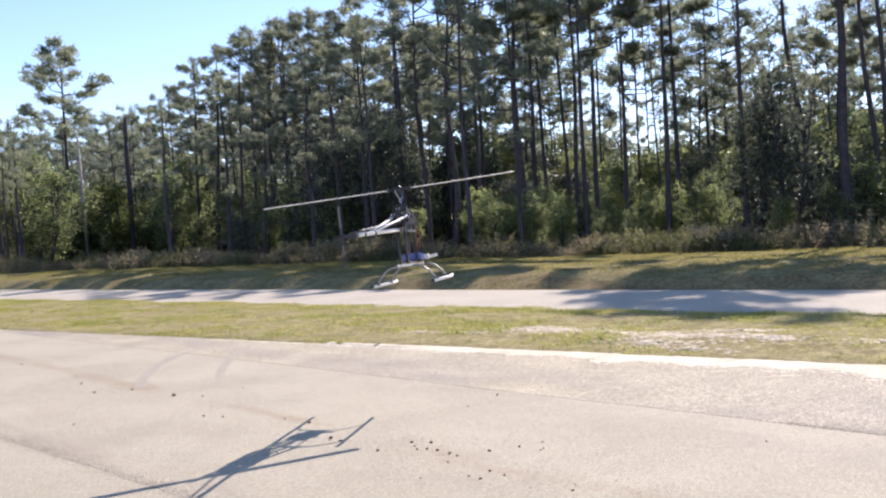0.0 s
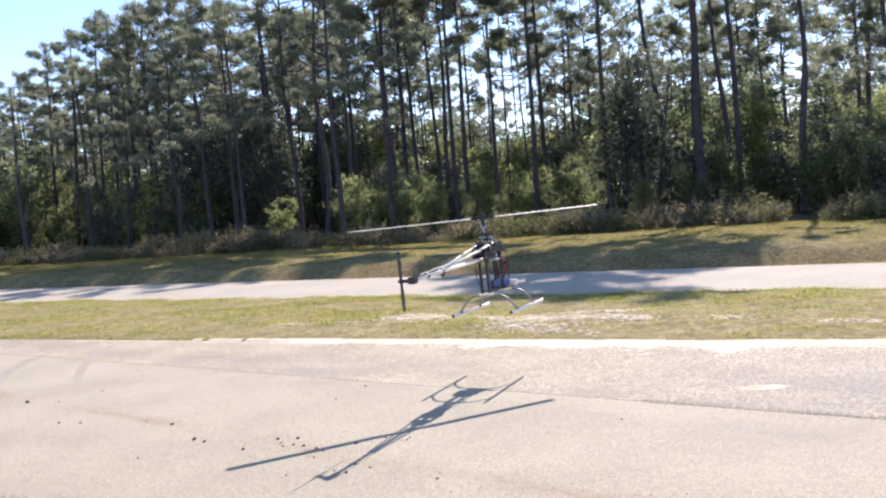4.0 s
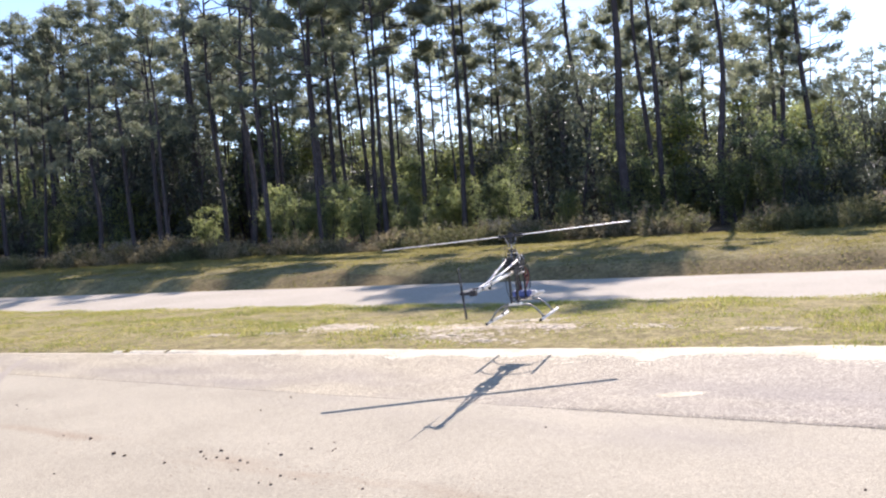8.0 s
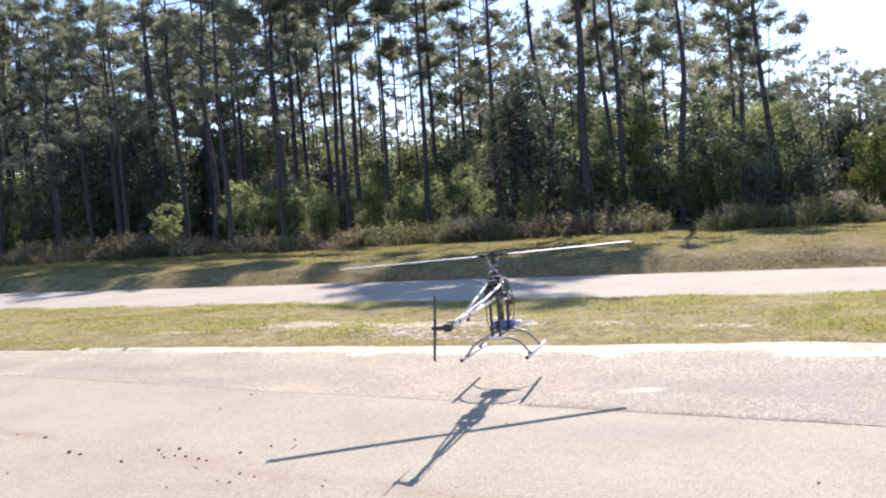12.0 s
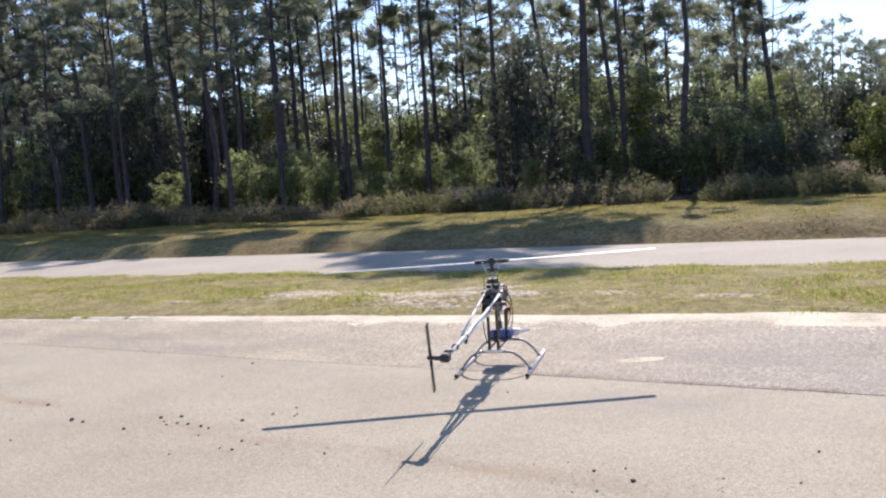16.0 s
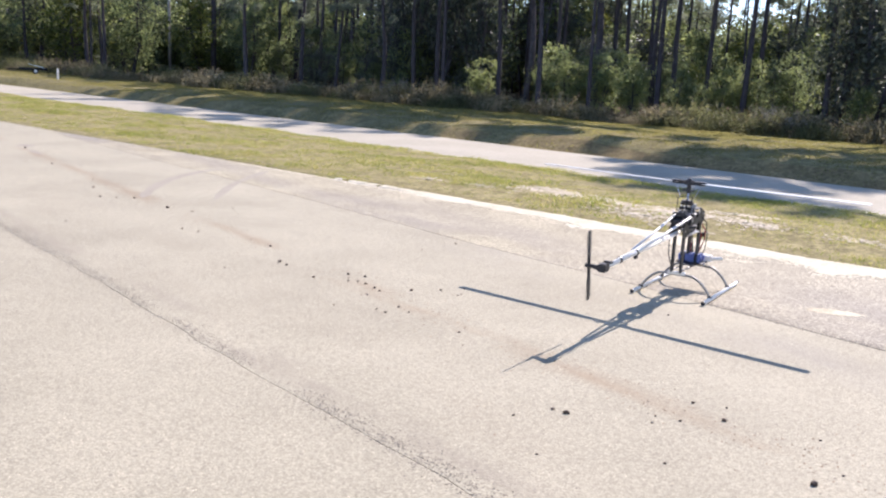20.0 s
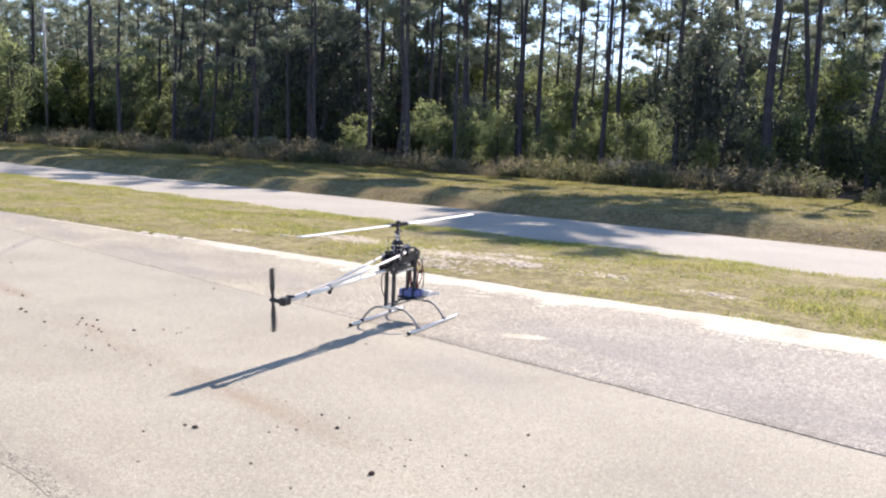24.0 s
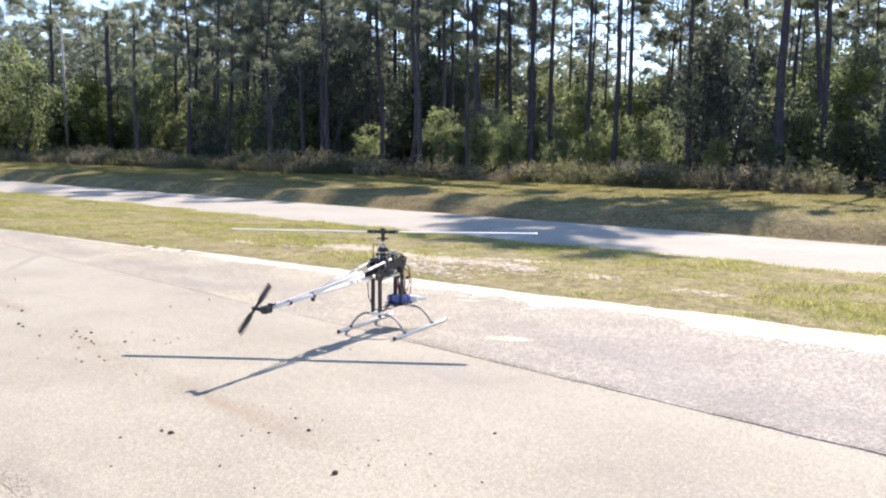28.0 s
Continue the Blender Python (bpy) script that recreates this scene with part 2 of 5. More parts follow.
CLOD = material("dry_mud_clod", (0.155, 0.108, 0.076), 0.95, scale=20, fine=90, bump=0.6, objvar=0.3)
GRIT = material("loose_dark_grit", (0.25, 0.216, 0.168), 0.95, scale=30, fine=120, bump=0.3, island=0.5)
DIRT = material("red_brown_dirt", (0.29, 0.195, 0.12), 0.95, scale=20, fine=90, bump=0.4, island=0.4)
WOOD = material("weathered_pole_wood", (0.42, 0.38, 0.32), 0.9, scale=3, fine=30, bump=0.3)
SIDING = material("house_siding", (0.22, 0.19, 0.16), 0.8, scale=2, fine=20, bump=0.2)
SHINGLE = material("roof_shingle", (0.10, 0.09, 0.085), 0.9, scale=2, fine=25, bump=0.5)
GLASS = material("dark_glass", (0.03, 0.035, 0.04), 0.08, scale=2, fine=20, bump=0.0, spec=0.6)
# pale blue that paints in a glint on distant glass
GLINT = material("painted_glint_blue", (0.42, 0.52, 0.60), 0.25, scale=2, fine=40, bump=0.0, spec=0.6)
TYRE = material("tyre_rubber", (0.02, 0.02, 0.02), 0.85, scale=10, fine=60, bump=0.1)

# ---- builders ----
def part(name, data, mat, parent=None, label=""):
    """Links a bmesh or mesh as one object under a thing or a part."""
    if isinstance(data, bmesh.types.BMesh):
        me = bpy.data.meshes.new(name)
        data.to_mesh(me)
        data.free()
    else:
        me = data
    if mat is not None:
        me.materials.append(mat)
    ob = new(name, me)
    if parent is not None:
        ob.parent = parent
    if label:
        tagged(ob, label)
    return ob


def smooth(ob):
    ob.data.polygons.foreach_set("use_smooth", [True] * len(ob.data.polygons))
    return ob


def fast_mesh(name, verts, faces):
    """A mesh out of arrays; all faces have the same number of corners."""
    verts, faces = np.asarray(verts, np.float32), np.asarray(faces, np.int32)
    me = bpy.data.meshes.new(name)
    k = faces.shape[1]
    me.vertices.add(len(verts))
    me.vertices.foreach_set("co", verts.ravel())
    me.loops.add(faces.size)
    me.loops.foreach_set("vertex_index", faces.ravel())
    me.polygons.add(len(faces))
    me.polygons.foreach_set("loop_start", np.arange(0, faces.size, k, dtype=np.int32))
    me.polygons.foreach_set("loop_total", np.full(len(faces), k, np.int32))
    me.update(calc_edges=True)
    return me


def tube(bm, pts, radii, sides=8, cap=True):
    """A round bar along points."""
    pts = [Vector(p) for p in pts]
    if isinstance(radii, (int, float)):
        radii = [radii] * len(pts)
    rings, side = [], None
    for i, p in enumerate(pts):
        way = (pts[min(i + 1, len(pts) - 1)] - pts[max(i - 1, 0)]).normalized()
        if side is None:
            side = way.orthogonal().normalized()
        side = (side - way * side.dot(way)).normalized()
        other = way.cross(side)
        rings.append([bm.verts.new(p + (side * math.cos(a) + other * math.sin(a)) * radii[i]) for a in (2 * math.pi * k / sides for k in range(sides))])
    for a, b in zip(rings, rings[1:]):
        for k in range(sides):
            bm.faces.new((a[k], a[(k + 1) % sides], b[(k + 1) % sides], b[k]))
    if cap:
        bm.faces.new(rings[0][::-1])
        bm.faces.new(rings[-1])
    return bm


def block(bm, centre, size, bevel=0.0, turn=None):
    """A box with bevelled edges."""
    m = Matrix.Translation(centre) @ (turn or Matrix()) @ Matrix.Diagonal((*size, 1))
    made = bmesh.ops.create_cube(bm, size=1, matrix=m)["verts"]
    if bevel:
        edges = {e for v in made for e in v.link_edges}
        bmesh.ops.bevel(bm, geom=list(edges), offset=bevel, segments=2, affect="EDGES")
    return bm


def thing(name, label, category, group="", m=None):
    ob = new(name)
    ob.empty_display_size = 0.2
    if m is not None:
        ob.matrix_basis = m
    return tagged(ob, label, category, group)


def slivers(rng, centres, out, count, length, width, up=0.3, spread=0.16, flat=0.7):
    """Thin needle fans round centres: triangles that point out along `out`, scattered."""
    n = len(centres) * count
    c = np.repeat(centres, count, 0) + rng.normal(0, spread, (n, 3)) * (1, 1, flat)
    d = rng.normal(0, 1, (n, 3)) + np.repeat(out, count, 0) * 0.9 + (0, 0, up)
    d /= np.linalg.norm(d, axis=1)[:, None]
    s = np.cross(d, rng.normal(0, 1, (n, 3)))
    s /= np.linalg.norm(s, axis=1)[:, None] + 1e-9
    ln = length * rng.uniform(0.6, 1.3, (n, 1))
    w = width * rng.uniform(0.6, 1.4, (n, 1))
    v = np.stack([c - s * w, c + s * w, c + d * ln], 1).reshape(-1, 3)
    return v, np.arange(n * 3).reshape(-1, 3)


def leaves(rng, centres, count, size, spread, flat=0.5):
    """Pointed leaf quads scattered round centres."""
    n = len(centres) * count
    c = np.repeat(centres, count, 0) + rng.normal(0, 1, (n, 3)) * spread
    nrm = rng.normal(0, 1, (n, 3)) + (0, 0, flat)
    nrm /= np.linalg.norm(nrm, axis=1)[:, None]
    a = np.cross(nrm, rng.normal(0, 1, (n, 3)))
    a /= np.linalg.norm(a, axis=1)[:, None] + 1e-9
    b = np.cross(nrm, a)
    s = size * rng.uniform(0.55, 1.35, (n, 1))
    v = np.stack([c - a * s, c - b * s * 0.45 + a * s * 0.1, c + a * s, c + b * s * 0.45 + nrm * s * 0.12], 1).reshape(-1, 3)
    return v, np.arange(n * 4).reshape(-1, 4)

# ---- the lie of the land ----
ALONG, ACROSS = Vector((-0.905, 0.425)), Vector((0.425, 0.905))     # along the road to the west, and across it to the wood


def uv(u, v):
    return (ALONG.x * u + ACROSS.x * v, ALONG.y * u + ACROSS.y * v)


def edge_v(u):
    return 8.54 - 0.029 * min(max(u, -60), 60)


def road_near(u):
    return 13.72 + 0.014 * min(max(u, -40), 60)


ROAD_FAR = 17.45
RISE = [(17.5, -0.23), (17.7, -0.26), (17.95, -0.20), (18.4, 0.0), (18.8, 0.06), (20.2, 0.09), (21.5, 0.10), (23.5, 0.06), (28.0, -0.08), (32.0, -0.18), (60.0, -0.20), (140.0, -0.20), (500.0, -0.20), (4000.0, -0.20)]


def lie(u, v):
    """Height of the ground beside the paving."""
    e, r = edge_v(u), road_near(u)
    rows = [(e - 0.10, -0.10), (e - 0.02, -0.03), (e + 0.08, 0.0), (e + 1.5, -0.02), (r - 1.0, -0.10), (r, -0.20), (r + 0.06, -0.28), (ROAD_FAR - 0.05, -0.28)] + RISE
    if v <= rows[0][0]:
        return rows[0][1]
    hump = max(0.0, min(1.0, (v - 17.6) / 0.7, (23.0 - v) / 3.0)) * (0.10 * noise.noise(Vector((u * 0.45, v * 0.5, 41))) + 0.05 * noise.noise(Vector((u * 1.1, v * 0.9, 43)))) if abs(u) < 80 else 0.0
    for (a, za), (b, zb) in zip(rows, rows[1:]):
        if v <= b:
            k = (v - a) / (b - a)
            return za + (zb - za) * k + hump
    return -0.20


def make_ground():
    us = [-3000, -800, -300, -150, -90, -60] + [-45 + 0.75 * i for i in range(188)] + [110, 130, 170, 300, 800, 3000]
    fixed = [-3000, -600, -100, -20]
    offs = [-0.10, -0.02, 0.08] + [0.5 + 0.35 * i for i in range(12)]
    bm = bmesh.new()
    grid = []
    for u in us:
        e, r = edge_v(u), road_near(u)
        vs = fixed + [e + o for o in offs if e + o < r - 0.3] + [r - 0.25, r, r + 0.06, ROAD_FAR - 0.05, 17.5]
        vs = vs[:4] + [e - 0.10, e - 0.02, e + 0.08] + [e + 0.08 + (r - 0.25 - e - 0.08) * (i + 1) / 12 for i in range(11)] + [r - 0.25, r, r + 0.06, ROAD_FAR - 0.05, 17.5]
        vs += [17.7, 17.95, 18.4, 18.8, 19.2, 19.8, 20.4, 20.9, 21.6, 22.5, 23.5, 25, 26.5, 28, 29.5, 31, 33, 36, 40, 46, 54, 65, 90, 140, 300, 900, 3000]
        row = []
        for v in vs:
            x, y = uv(u, v)
            z = lie(u, v)
            if (e + 0.3 < v < r - 0.2 or v > 17.8) and v < 100:
                z += 0.035 * noise.noise(Vector((x * 0.7, y * 0.7, 0))) + 0.05 * noise.noise(Vector((x * 0.17, y * 0.17, 3)))
            row.append(bm.verts.new((x, y, z)))
        grid.append((row, vs))
    for u_here, (a, vs), (b, _) in zip(us, grid, grid[1:]):
        for k in range(len(a) - 1):
            f = bm.faces.new((a[k], a[k + 1], b[k + 1], b[k]))
            f.material_index = 1 if vs[k] >= 29.4 or vs[k] < -50 else (0 if vs[k] < 17.4 else (2 if vs[k] < 18.3 + 0.4 * noise.noise(Vector((u_here * 0.4, 0, 5))) and u_here < 14.0 + 5 * noise.noise(Vector((u_here * 0.5, 3, 5))) else 3))
            f.smooth = True
    bmesh.ops.recalc_face_normals(bm, faces=bm.faces)
    ob = part("ground", bm, TURF)
    ob.data.materials.append(FLOOR)
    ob.data.materials.append(SLOPE)
    ob.data.materials.append(BANKSOIL)
    if ob.data.polygons[0].normal.z < 0:
        ob.data.flip_normals()
    return tagged(ob, "mown grassy ground that turns to leaf litter under the trees", "ground", kind="structure")


make_ground()

# the paved yard: three paver lanes, whose seams run along P
P, Q = Vector((0.848, -0.529)), Vector((0.530, 0.848))
SEAM_A, SEAM_B = 2.58, 5.90


def edge_q(p):
    """Where the yard ends at the grass, along Q at the place p."""
    lo, hi = -60.0, 120.0
    for _ in range(40):
        q = (lo + hi) / 2
        x, y = P.x * p + Q.x * q, P.y * p + Q.y * q
        if ACROSS.x * x + ACROSS.y * y < edge_v(ALONG.x * x + ALONG.y * y):
            lo = q
        else:
            hi = q
    return lo


def wob(p, seed, big=0.05, small=0.018):
    return big * noise.noise(Vector((p * 0.45, seed, 0))) + small * noise.noise(Vector((p * 3.1, seed, 5))) + 0.008 * noise.noise(Vector((p * 14, seed, 9)))


def lane(name, low, high, mat, label, p0=-70.0, p1=45.0, step=0.12):
    """One lane of paving between two curves low(p) and high(p), with a worn edge and a real thickness."""
    bm = bmesh.new()
    prev = None
    n = int((p1 - p0) / step)
    for i in range(n + 1):
        p = p0 + step * i
        a, b = low(p), high(p)
        if b - a < 0.02:
            prev = None
            continue
        vs = []
        for q, z in ((a, -0.05), (a, -0.0015), (a + 0.006, 0.0), (b - 0.006, 0.0), (b, -0.0015), (b, -0.05)):
            vs.append(bm.verts.new((P.x * p + Q.x * q, P.y * p + Q.y * q, z)))
        if prev:
            for k in range(5):
                bm.faces.new((prev[k], vs[k], vs[k + 1], prev[k + 1]))
        prev = vs
    return tagged(part(name, bm, mat), label, "pavement", kind="structure")


def frac(p, wide):
    """Wide and narrow stretches of a seam."""
    return 0.003 + wide * (0.35 + max(0, noise.noise(Vector((p * 0.8, 4, 2)))) + 0.9 * max(0, noise.noise(Vector((p * 6, 4, 2)))) + 0.5 * max(0, noise.noise(Vector((p * 17, 4, 2)))))


lane("pavement_near", lambda p: -90.0, lambda p: min(SEAM_A + wob(p, 1), edge_q(p)), ASPHALT, "pale weathered asphalt lane with worn aggregate")
lane("pavement_middle", lambda p: SEAM_A + wob(p, 1) + 0.3 * frac(p, 0.002), lambda p: min(SEAM_B + wob(p, 2), edge_q(p) + wob(p, 3, 0.06, 0.03)), ASPHALT, "pale weathered asphalt lane with dirt streaks")
lane("pavement_far", lambda p: SEAM_B + wob(p, 2) + frac(p + 30, 0.0015 + 0.024 * max(0, min(1, (p + 3.2) / 3))), lambda p: edge_q(p) + wob(p, 3, 0.06, 0.03), PATCH, "grey coarser asphalt lane beside the grass")


def seam(name, q0, seed):
    bm = bmesh.new()
    prev = None
    for i in range(400):
        p = -60 + i * 0.25
        if edge_q(p) < q0 + 0.1:
            prev = None
            continue
        q = q0 + wob(p, seed)
        vs = [bm.verts.new((P.x * p + Q.x * (q + d), P.y * p + Q.y * (q + d), -0.006)) for d in (-0.06, 0.12)]
        if prev:
            bm.faces.new((prev[0], vs[0], vs[1], prev[1]))
        prev = vs
    tagged(part(name, bm, CRACK), "dark open seam between two asphalt lanes", "seam", kind="structure")


seam("pavement_seam_1", SEAM_A, 1)
seam("pavement_seam_2", SEAM_B, 2)


def make_road():
    bm = bmesh.new()
    prev = None
    for i in range(420):
        u = -70 + i * 0.6
        a, b = road_near(u) + wob(u, 6, 0.06, 0.03), ROAD_FAR + wob(u, 7, 0.06, 0.03)
        vs = []
        for k, z in ((0, -0.27), (0, -0.205), (0.02, -0.20), (0.25, -0.19), (0.5, -0.18), (0.75, -0.19), (0.98, -0.20), (1, -0.205), (1, -0.27)):
            vs.append(bm.verts.new((*uv(u, a + (b - a) * k), z)))
        if prev:
            for k in range(8):
                f = bm.faces.new((prev[k], prev[k + 1], vs[k + 1], vs[k]))
        prev = vs
    tagged(part("road", bm, ROADM), "pale grey single lane asphalt road", "road", kind="structure")


make_road()


def sheet(name, outline, z, mat, label, category, rise=0.012):
    """A thin heap with an uneven rim: outline is a closed list of (x, y)."""
    bm = bmesh.new()
    cx, cy = sum(p[0] for p in outline) / len(outline), sum(p[1] for p in outline) / len(outline)
    rings = []
    for k, h in ((1.0, -0.01), (0.8, rise * 0.6), (0.5, rise)):
        rings.append([bm.verts.new((cx + (x - cx) * k, cy + (y - cy) * k, z(x, y) + h)) for x, y in outline])
    n = len(outline)
    for a, b in zip(rings, rings[1:]):
        for i in range(n):
            bm.faces.new((a[i], a[(i + 1) % n], b[(i + 1) % n], b[i]))
    bm.faces.new(rings[-1])
    bmesh.ops.recalc_face_normals(bm, faces=bm.faces)
    ob = part(name, bm, mat)
    return tagged(ob, label, category)


def blob(cx, cy, rx, ry, turn, seed, rough=0.35, n=40):
    pts = []
    for i in range(n):
        a = 2 * math.pi * i / n
        k = 1 + rough * noise.noise(Vector((math.cos(a) * 1.6, math.sin(a) * 1.6, seed))) + rough * 0.5 * noise.noise(Vector((math.cos(a) * 5, math.sin(a) * 5, seed + 7)))
        x, y = rx * k * math.cos(a), ry * k * math.sin(a)
        pts.append((cx + x * math.cos(turn) - y * math.sin(turn), cy + x * math.sin(turn) + y * math.cos(turn)))
    return pts


def ground_z(x, y):
    v, u = ACROSS.x * x + ACROSS.y * y, ALONG.x * x + ALONG.y * y
    return lie(u, v) + 0.035 * noise.noise(Vector((x * 0.7, y * 0.7, 0))) + 0.05 * noise.noise(Vector((x * 0.17, y * 0.17, 3)))


def grains(name, places, mat, label, category, group="", seed=1, flat=0.35):
    """A scatter of small low crumbs: places are x, y, z, radius."""
    rng = np.random.default_rng(seed)
    pl = np.array(places)
    n = len(pl)
    a = np.arange(6) * math.pi / 3
    rr = pl[:, 3:4] * rng.uniform(0.6, 1.25, (n, 6))
    ring = np.stack([pl[:, 0:1] + rr * np.cos(a), pl[:, 1:2] + rr * np.sin(a), np.repeat(pl[:, 2:3], 6, 1)], 2)
    top = np.stack([pl[:, 0], pl[:, 1], pl[:, 2] + pl[:, 3] * flat], 1)[:, None]
    v = np.concatenate([ring, top], 1).reshape(-1, 3)
    b = np.arange(n)[:, None] * 7
    f = np.concatenate([b + (k, (k + 1) % 6, 6) for k in range(6)])
    me = fast_mesh(name, v, f)
    me.materials.append(mat)
    return tagged(new(name, me), label, category, group, "stuff")


# bare places in the verge: x, y, half length, half width
BARE = [(-1.2, 11.85, 0.50, 0.17), (-0.45, 11.35, 0.45, 0.16), (0.35, 11.0, 0.5, 0.15), (-1.6, 12.25, 0.3, 0.12), (1.15, 10.5, 0.25, 0.11), (-0.1, 10.45, 0.4, 0.10), (2.2, 10.1, 0.18, 0.07), (-3.2, 12.1, 0.15, 0.05), (3.3, 9.4, 0.2, 0.05), (0.9, 11.5, 0.35, 0.08), (-2.4, 11.9, 0.15, 0.05), (0.3, 9.9, 0.25, 0.06)]


def make_sand():
    # the washed-out strip where the yard meets the grass
    bm = bmesh.new()
    prev = None
    crumbs = []
    rng = random.Random(4)
    for i in range(1500):
        u = -12 + i * 0.024
        e = edge_v(u)
        fade = max(0.0, min(1.0, (8 - u) / 8))
        tongue = max(0, noise.noise(Vector((u * 1.7, 22, 8)))) * (0.25 if 1 < u < 9 else 0.12)
        inn = (0.09 + 0.34 * fade) * (1 + 0.7 * noise.noise(Vector((u * 0.6, 1, 8)))) + 0.07 * noise.noise(Vector((u * 2.3, 2, 8))) + tongue + 0.05 * noise.noise(Vector((u * 8, 3, 8))) + 0.035 * noise.noise(Vector((u * 23, 6, 8)))
        if u > 10.8:
            break
        inn *= min(1.0, (10.8 - u) / 5)
        if u > 0.5:
            inn *= 0.55 + 0.7 * max(0, noise.noise(Vector((u * 2.4, 31, 8))))
        out = (0.09 + 0.10 * max(0, min(1, 1 - u / 3))) * min(1.0, (11 - u) / 4) + 0.13 * noise.noise(Vector((u * 1.1, 4, 8))) + 0.05 * noise.noise(Vector((u * 7, 5, 8)))
        for k in range(9):
            v = e - max(inn, 0.0) + rng.gauss(0, 0.04 + 0.06 * fade)
            x, y = uv(u + rng.uniform(-0.02, 0.02), v)
            if v < e - 0.02:
                crumbs.append((x, y, 0.001, rng.uniform(0.006, 0.022)))
        if inn < 0.03:
            prev = None
            continue
        vs = [bm.verts.new((*uv(u, v), z)) for v, z in ((e - inn, 0.0015), (e - inn * 0.8, 0.005), (e - 0.01, 0.014), (e + out * 0.7, 0.02), (e + out, 0.002))]
        if prev:
            for k in range(4):
                bm.faces.new((prev[k], prev[k + 1], vs[k + 1], vs[k]))
        prev = vs
    tagged(part("sand_strip", bm, SAND), "pale washed sand along the edge of the asphalt", "sand", kind="structure")
    grains("sand_crumbs", crumbs, SAND, "loose pale sand strewn over the edge of the asphalt", "sand", seed=2, flat=0.2)
    # bare patches in the verge
    spots = BARE
    for i, (x, y, a, b) in enumerate(spots):
        o = sheet("sand_patch", blob(x, y, a * 0.5, b * 0.85, -0.42, i * 3.1, 1.0), ground_z, VERGESAND, "bare pale sand patch worn into the grass", "sand", 0.014)
        tagged(o, group="sand patches in the verge")
    # sand strewn in strokes over the edge of the yard
    for i, (x, y, a) in enumerate(((-2.58, 10.42, 0.13), (-2.16, 10.12, 0.19), (-1.74, 9.95, 0.28), (-1.25, 9.76, 0.26), (-0.72, 9.5, 0.22), (-0.65, 9.24, 0.07), (0.55, 8.80, 0.12), (0.89, 8.48, 0.07), (-0.15, 9.2, 0.12), (-3.0, 10.6, 0.12))):
        o = sheet("sand_stroke", blob(x, y, a * 1.15, 0.055, -0.28, 50 + i * 2.7, 0.8), lambda x, y: 0.0, SAND, "thin stroke of pale sand on the asphalt edge", "sand", 0.004)
        tagged(o, group="sand strokes on the yard")
    loose = []
    for i in range(2600):
        x, y, a, b = rng.choices(spots, [p[2] * p[3] for p in spots])[0]
        du, dv = rng.gauss(0, a * 0.9), rng.gauss(0, b * 1.3)
        px, py = x + du * 0.91 + dv * 0.41, y - du * 0.41 + dv * 0.91
        loose.append((px, py, ground_z(px, py) + 0.002, rng.uniform(0.008, 0.04)))
    grains("verge_sand", loose, VERGESAND, "loose pale sand showing between the grass of the verge", "sand", seed=3, flat=0.25)
    # thin sandy spots on the asphalt
    for k, (x, y, sx, sy, n) in enumerate(((1.64, 6.67, 0.062, 0.026, 5200), (1.02, 8.25, 0.08, 0.035, 160), (0.45, 8.55, 0.12, 0.04, 160))):
        grains("sand_spot", [(x + rng.gauss(0, sx), y + rng.gauss(0, sy), 0.001, rng.uniform(0.004, 0.012)) for _ in range(n)], SAND, "thin pale sand spot on the grey asphalt", "sand spot", "sand spots on the yard", 5 + k, 0.2)


def make_grit():
    """Crumbled dark grit along the open seams."""
    rng = random.Random(8)
    for name, q0, seed, p0, p1, n, s in (("seam_grit", SEAM_B, 2, -2.8, 6.0, 7000, 0.030), ("seam_grit", SEAM_B, 2, -14, -2.8, 260, 0.012), ("seam_grit", SEAM_A, 1, -9.0, 4.0, 9000, 0.035)):
        pts = []
        for i in range(n):
            p = rng.uniform(p0, p1)
            if noise.noise(Vector((p * 1.3, q0, 3))) + 0.25 * rng.random() < (-0.05 if q0 == SEAM_B else -0.3):
                continue
            q = q0 + wob(p, seed) + 0.012 + abs(rng.gauss(0, s * 1.6)) * (1 if rng.random() < 0.75 else -0.6)
            pts.append((P.x * p + Q.x * q, P.y * p + Q.y * q, 0.0005, rng.uniform(0.0015, 0.0048)))
        grains(name, pts, GRIT, "dark loose grit along a seam of the asphalt", "grit", "grit along the seams", seed + n, 0.7)


make_sand()
make_grit()
for m_ in (ASPHALT,):
    stain(m_, (-6.31, 9.11, 1.45, 3.70), 0.17, (0.30, 0.20, 0.11), 0.85, 1.0)
    stain(m_, (-8.0, 8.6, 2.2, 2.2), 0.9, (0.27, 0.20, 0.13), 0.14, 0.9)
stain(ASPHALT, (-3.4, 9.6, 0.5, 6.2), 0.5, (0.29, 0.255, 0.205), 0.55, 0.8)
stain(PATCH, (0.0, 7.15, 4.5, 4.30), 1.5, (0.25, 0.22, 0.185), 0.9, 0.5)
stain(ASPHALT, (-8.96, 8.81, 3.04, 1.32), 0.17, (0.27, 0.225, 0.165), 0.85, 1.4)


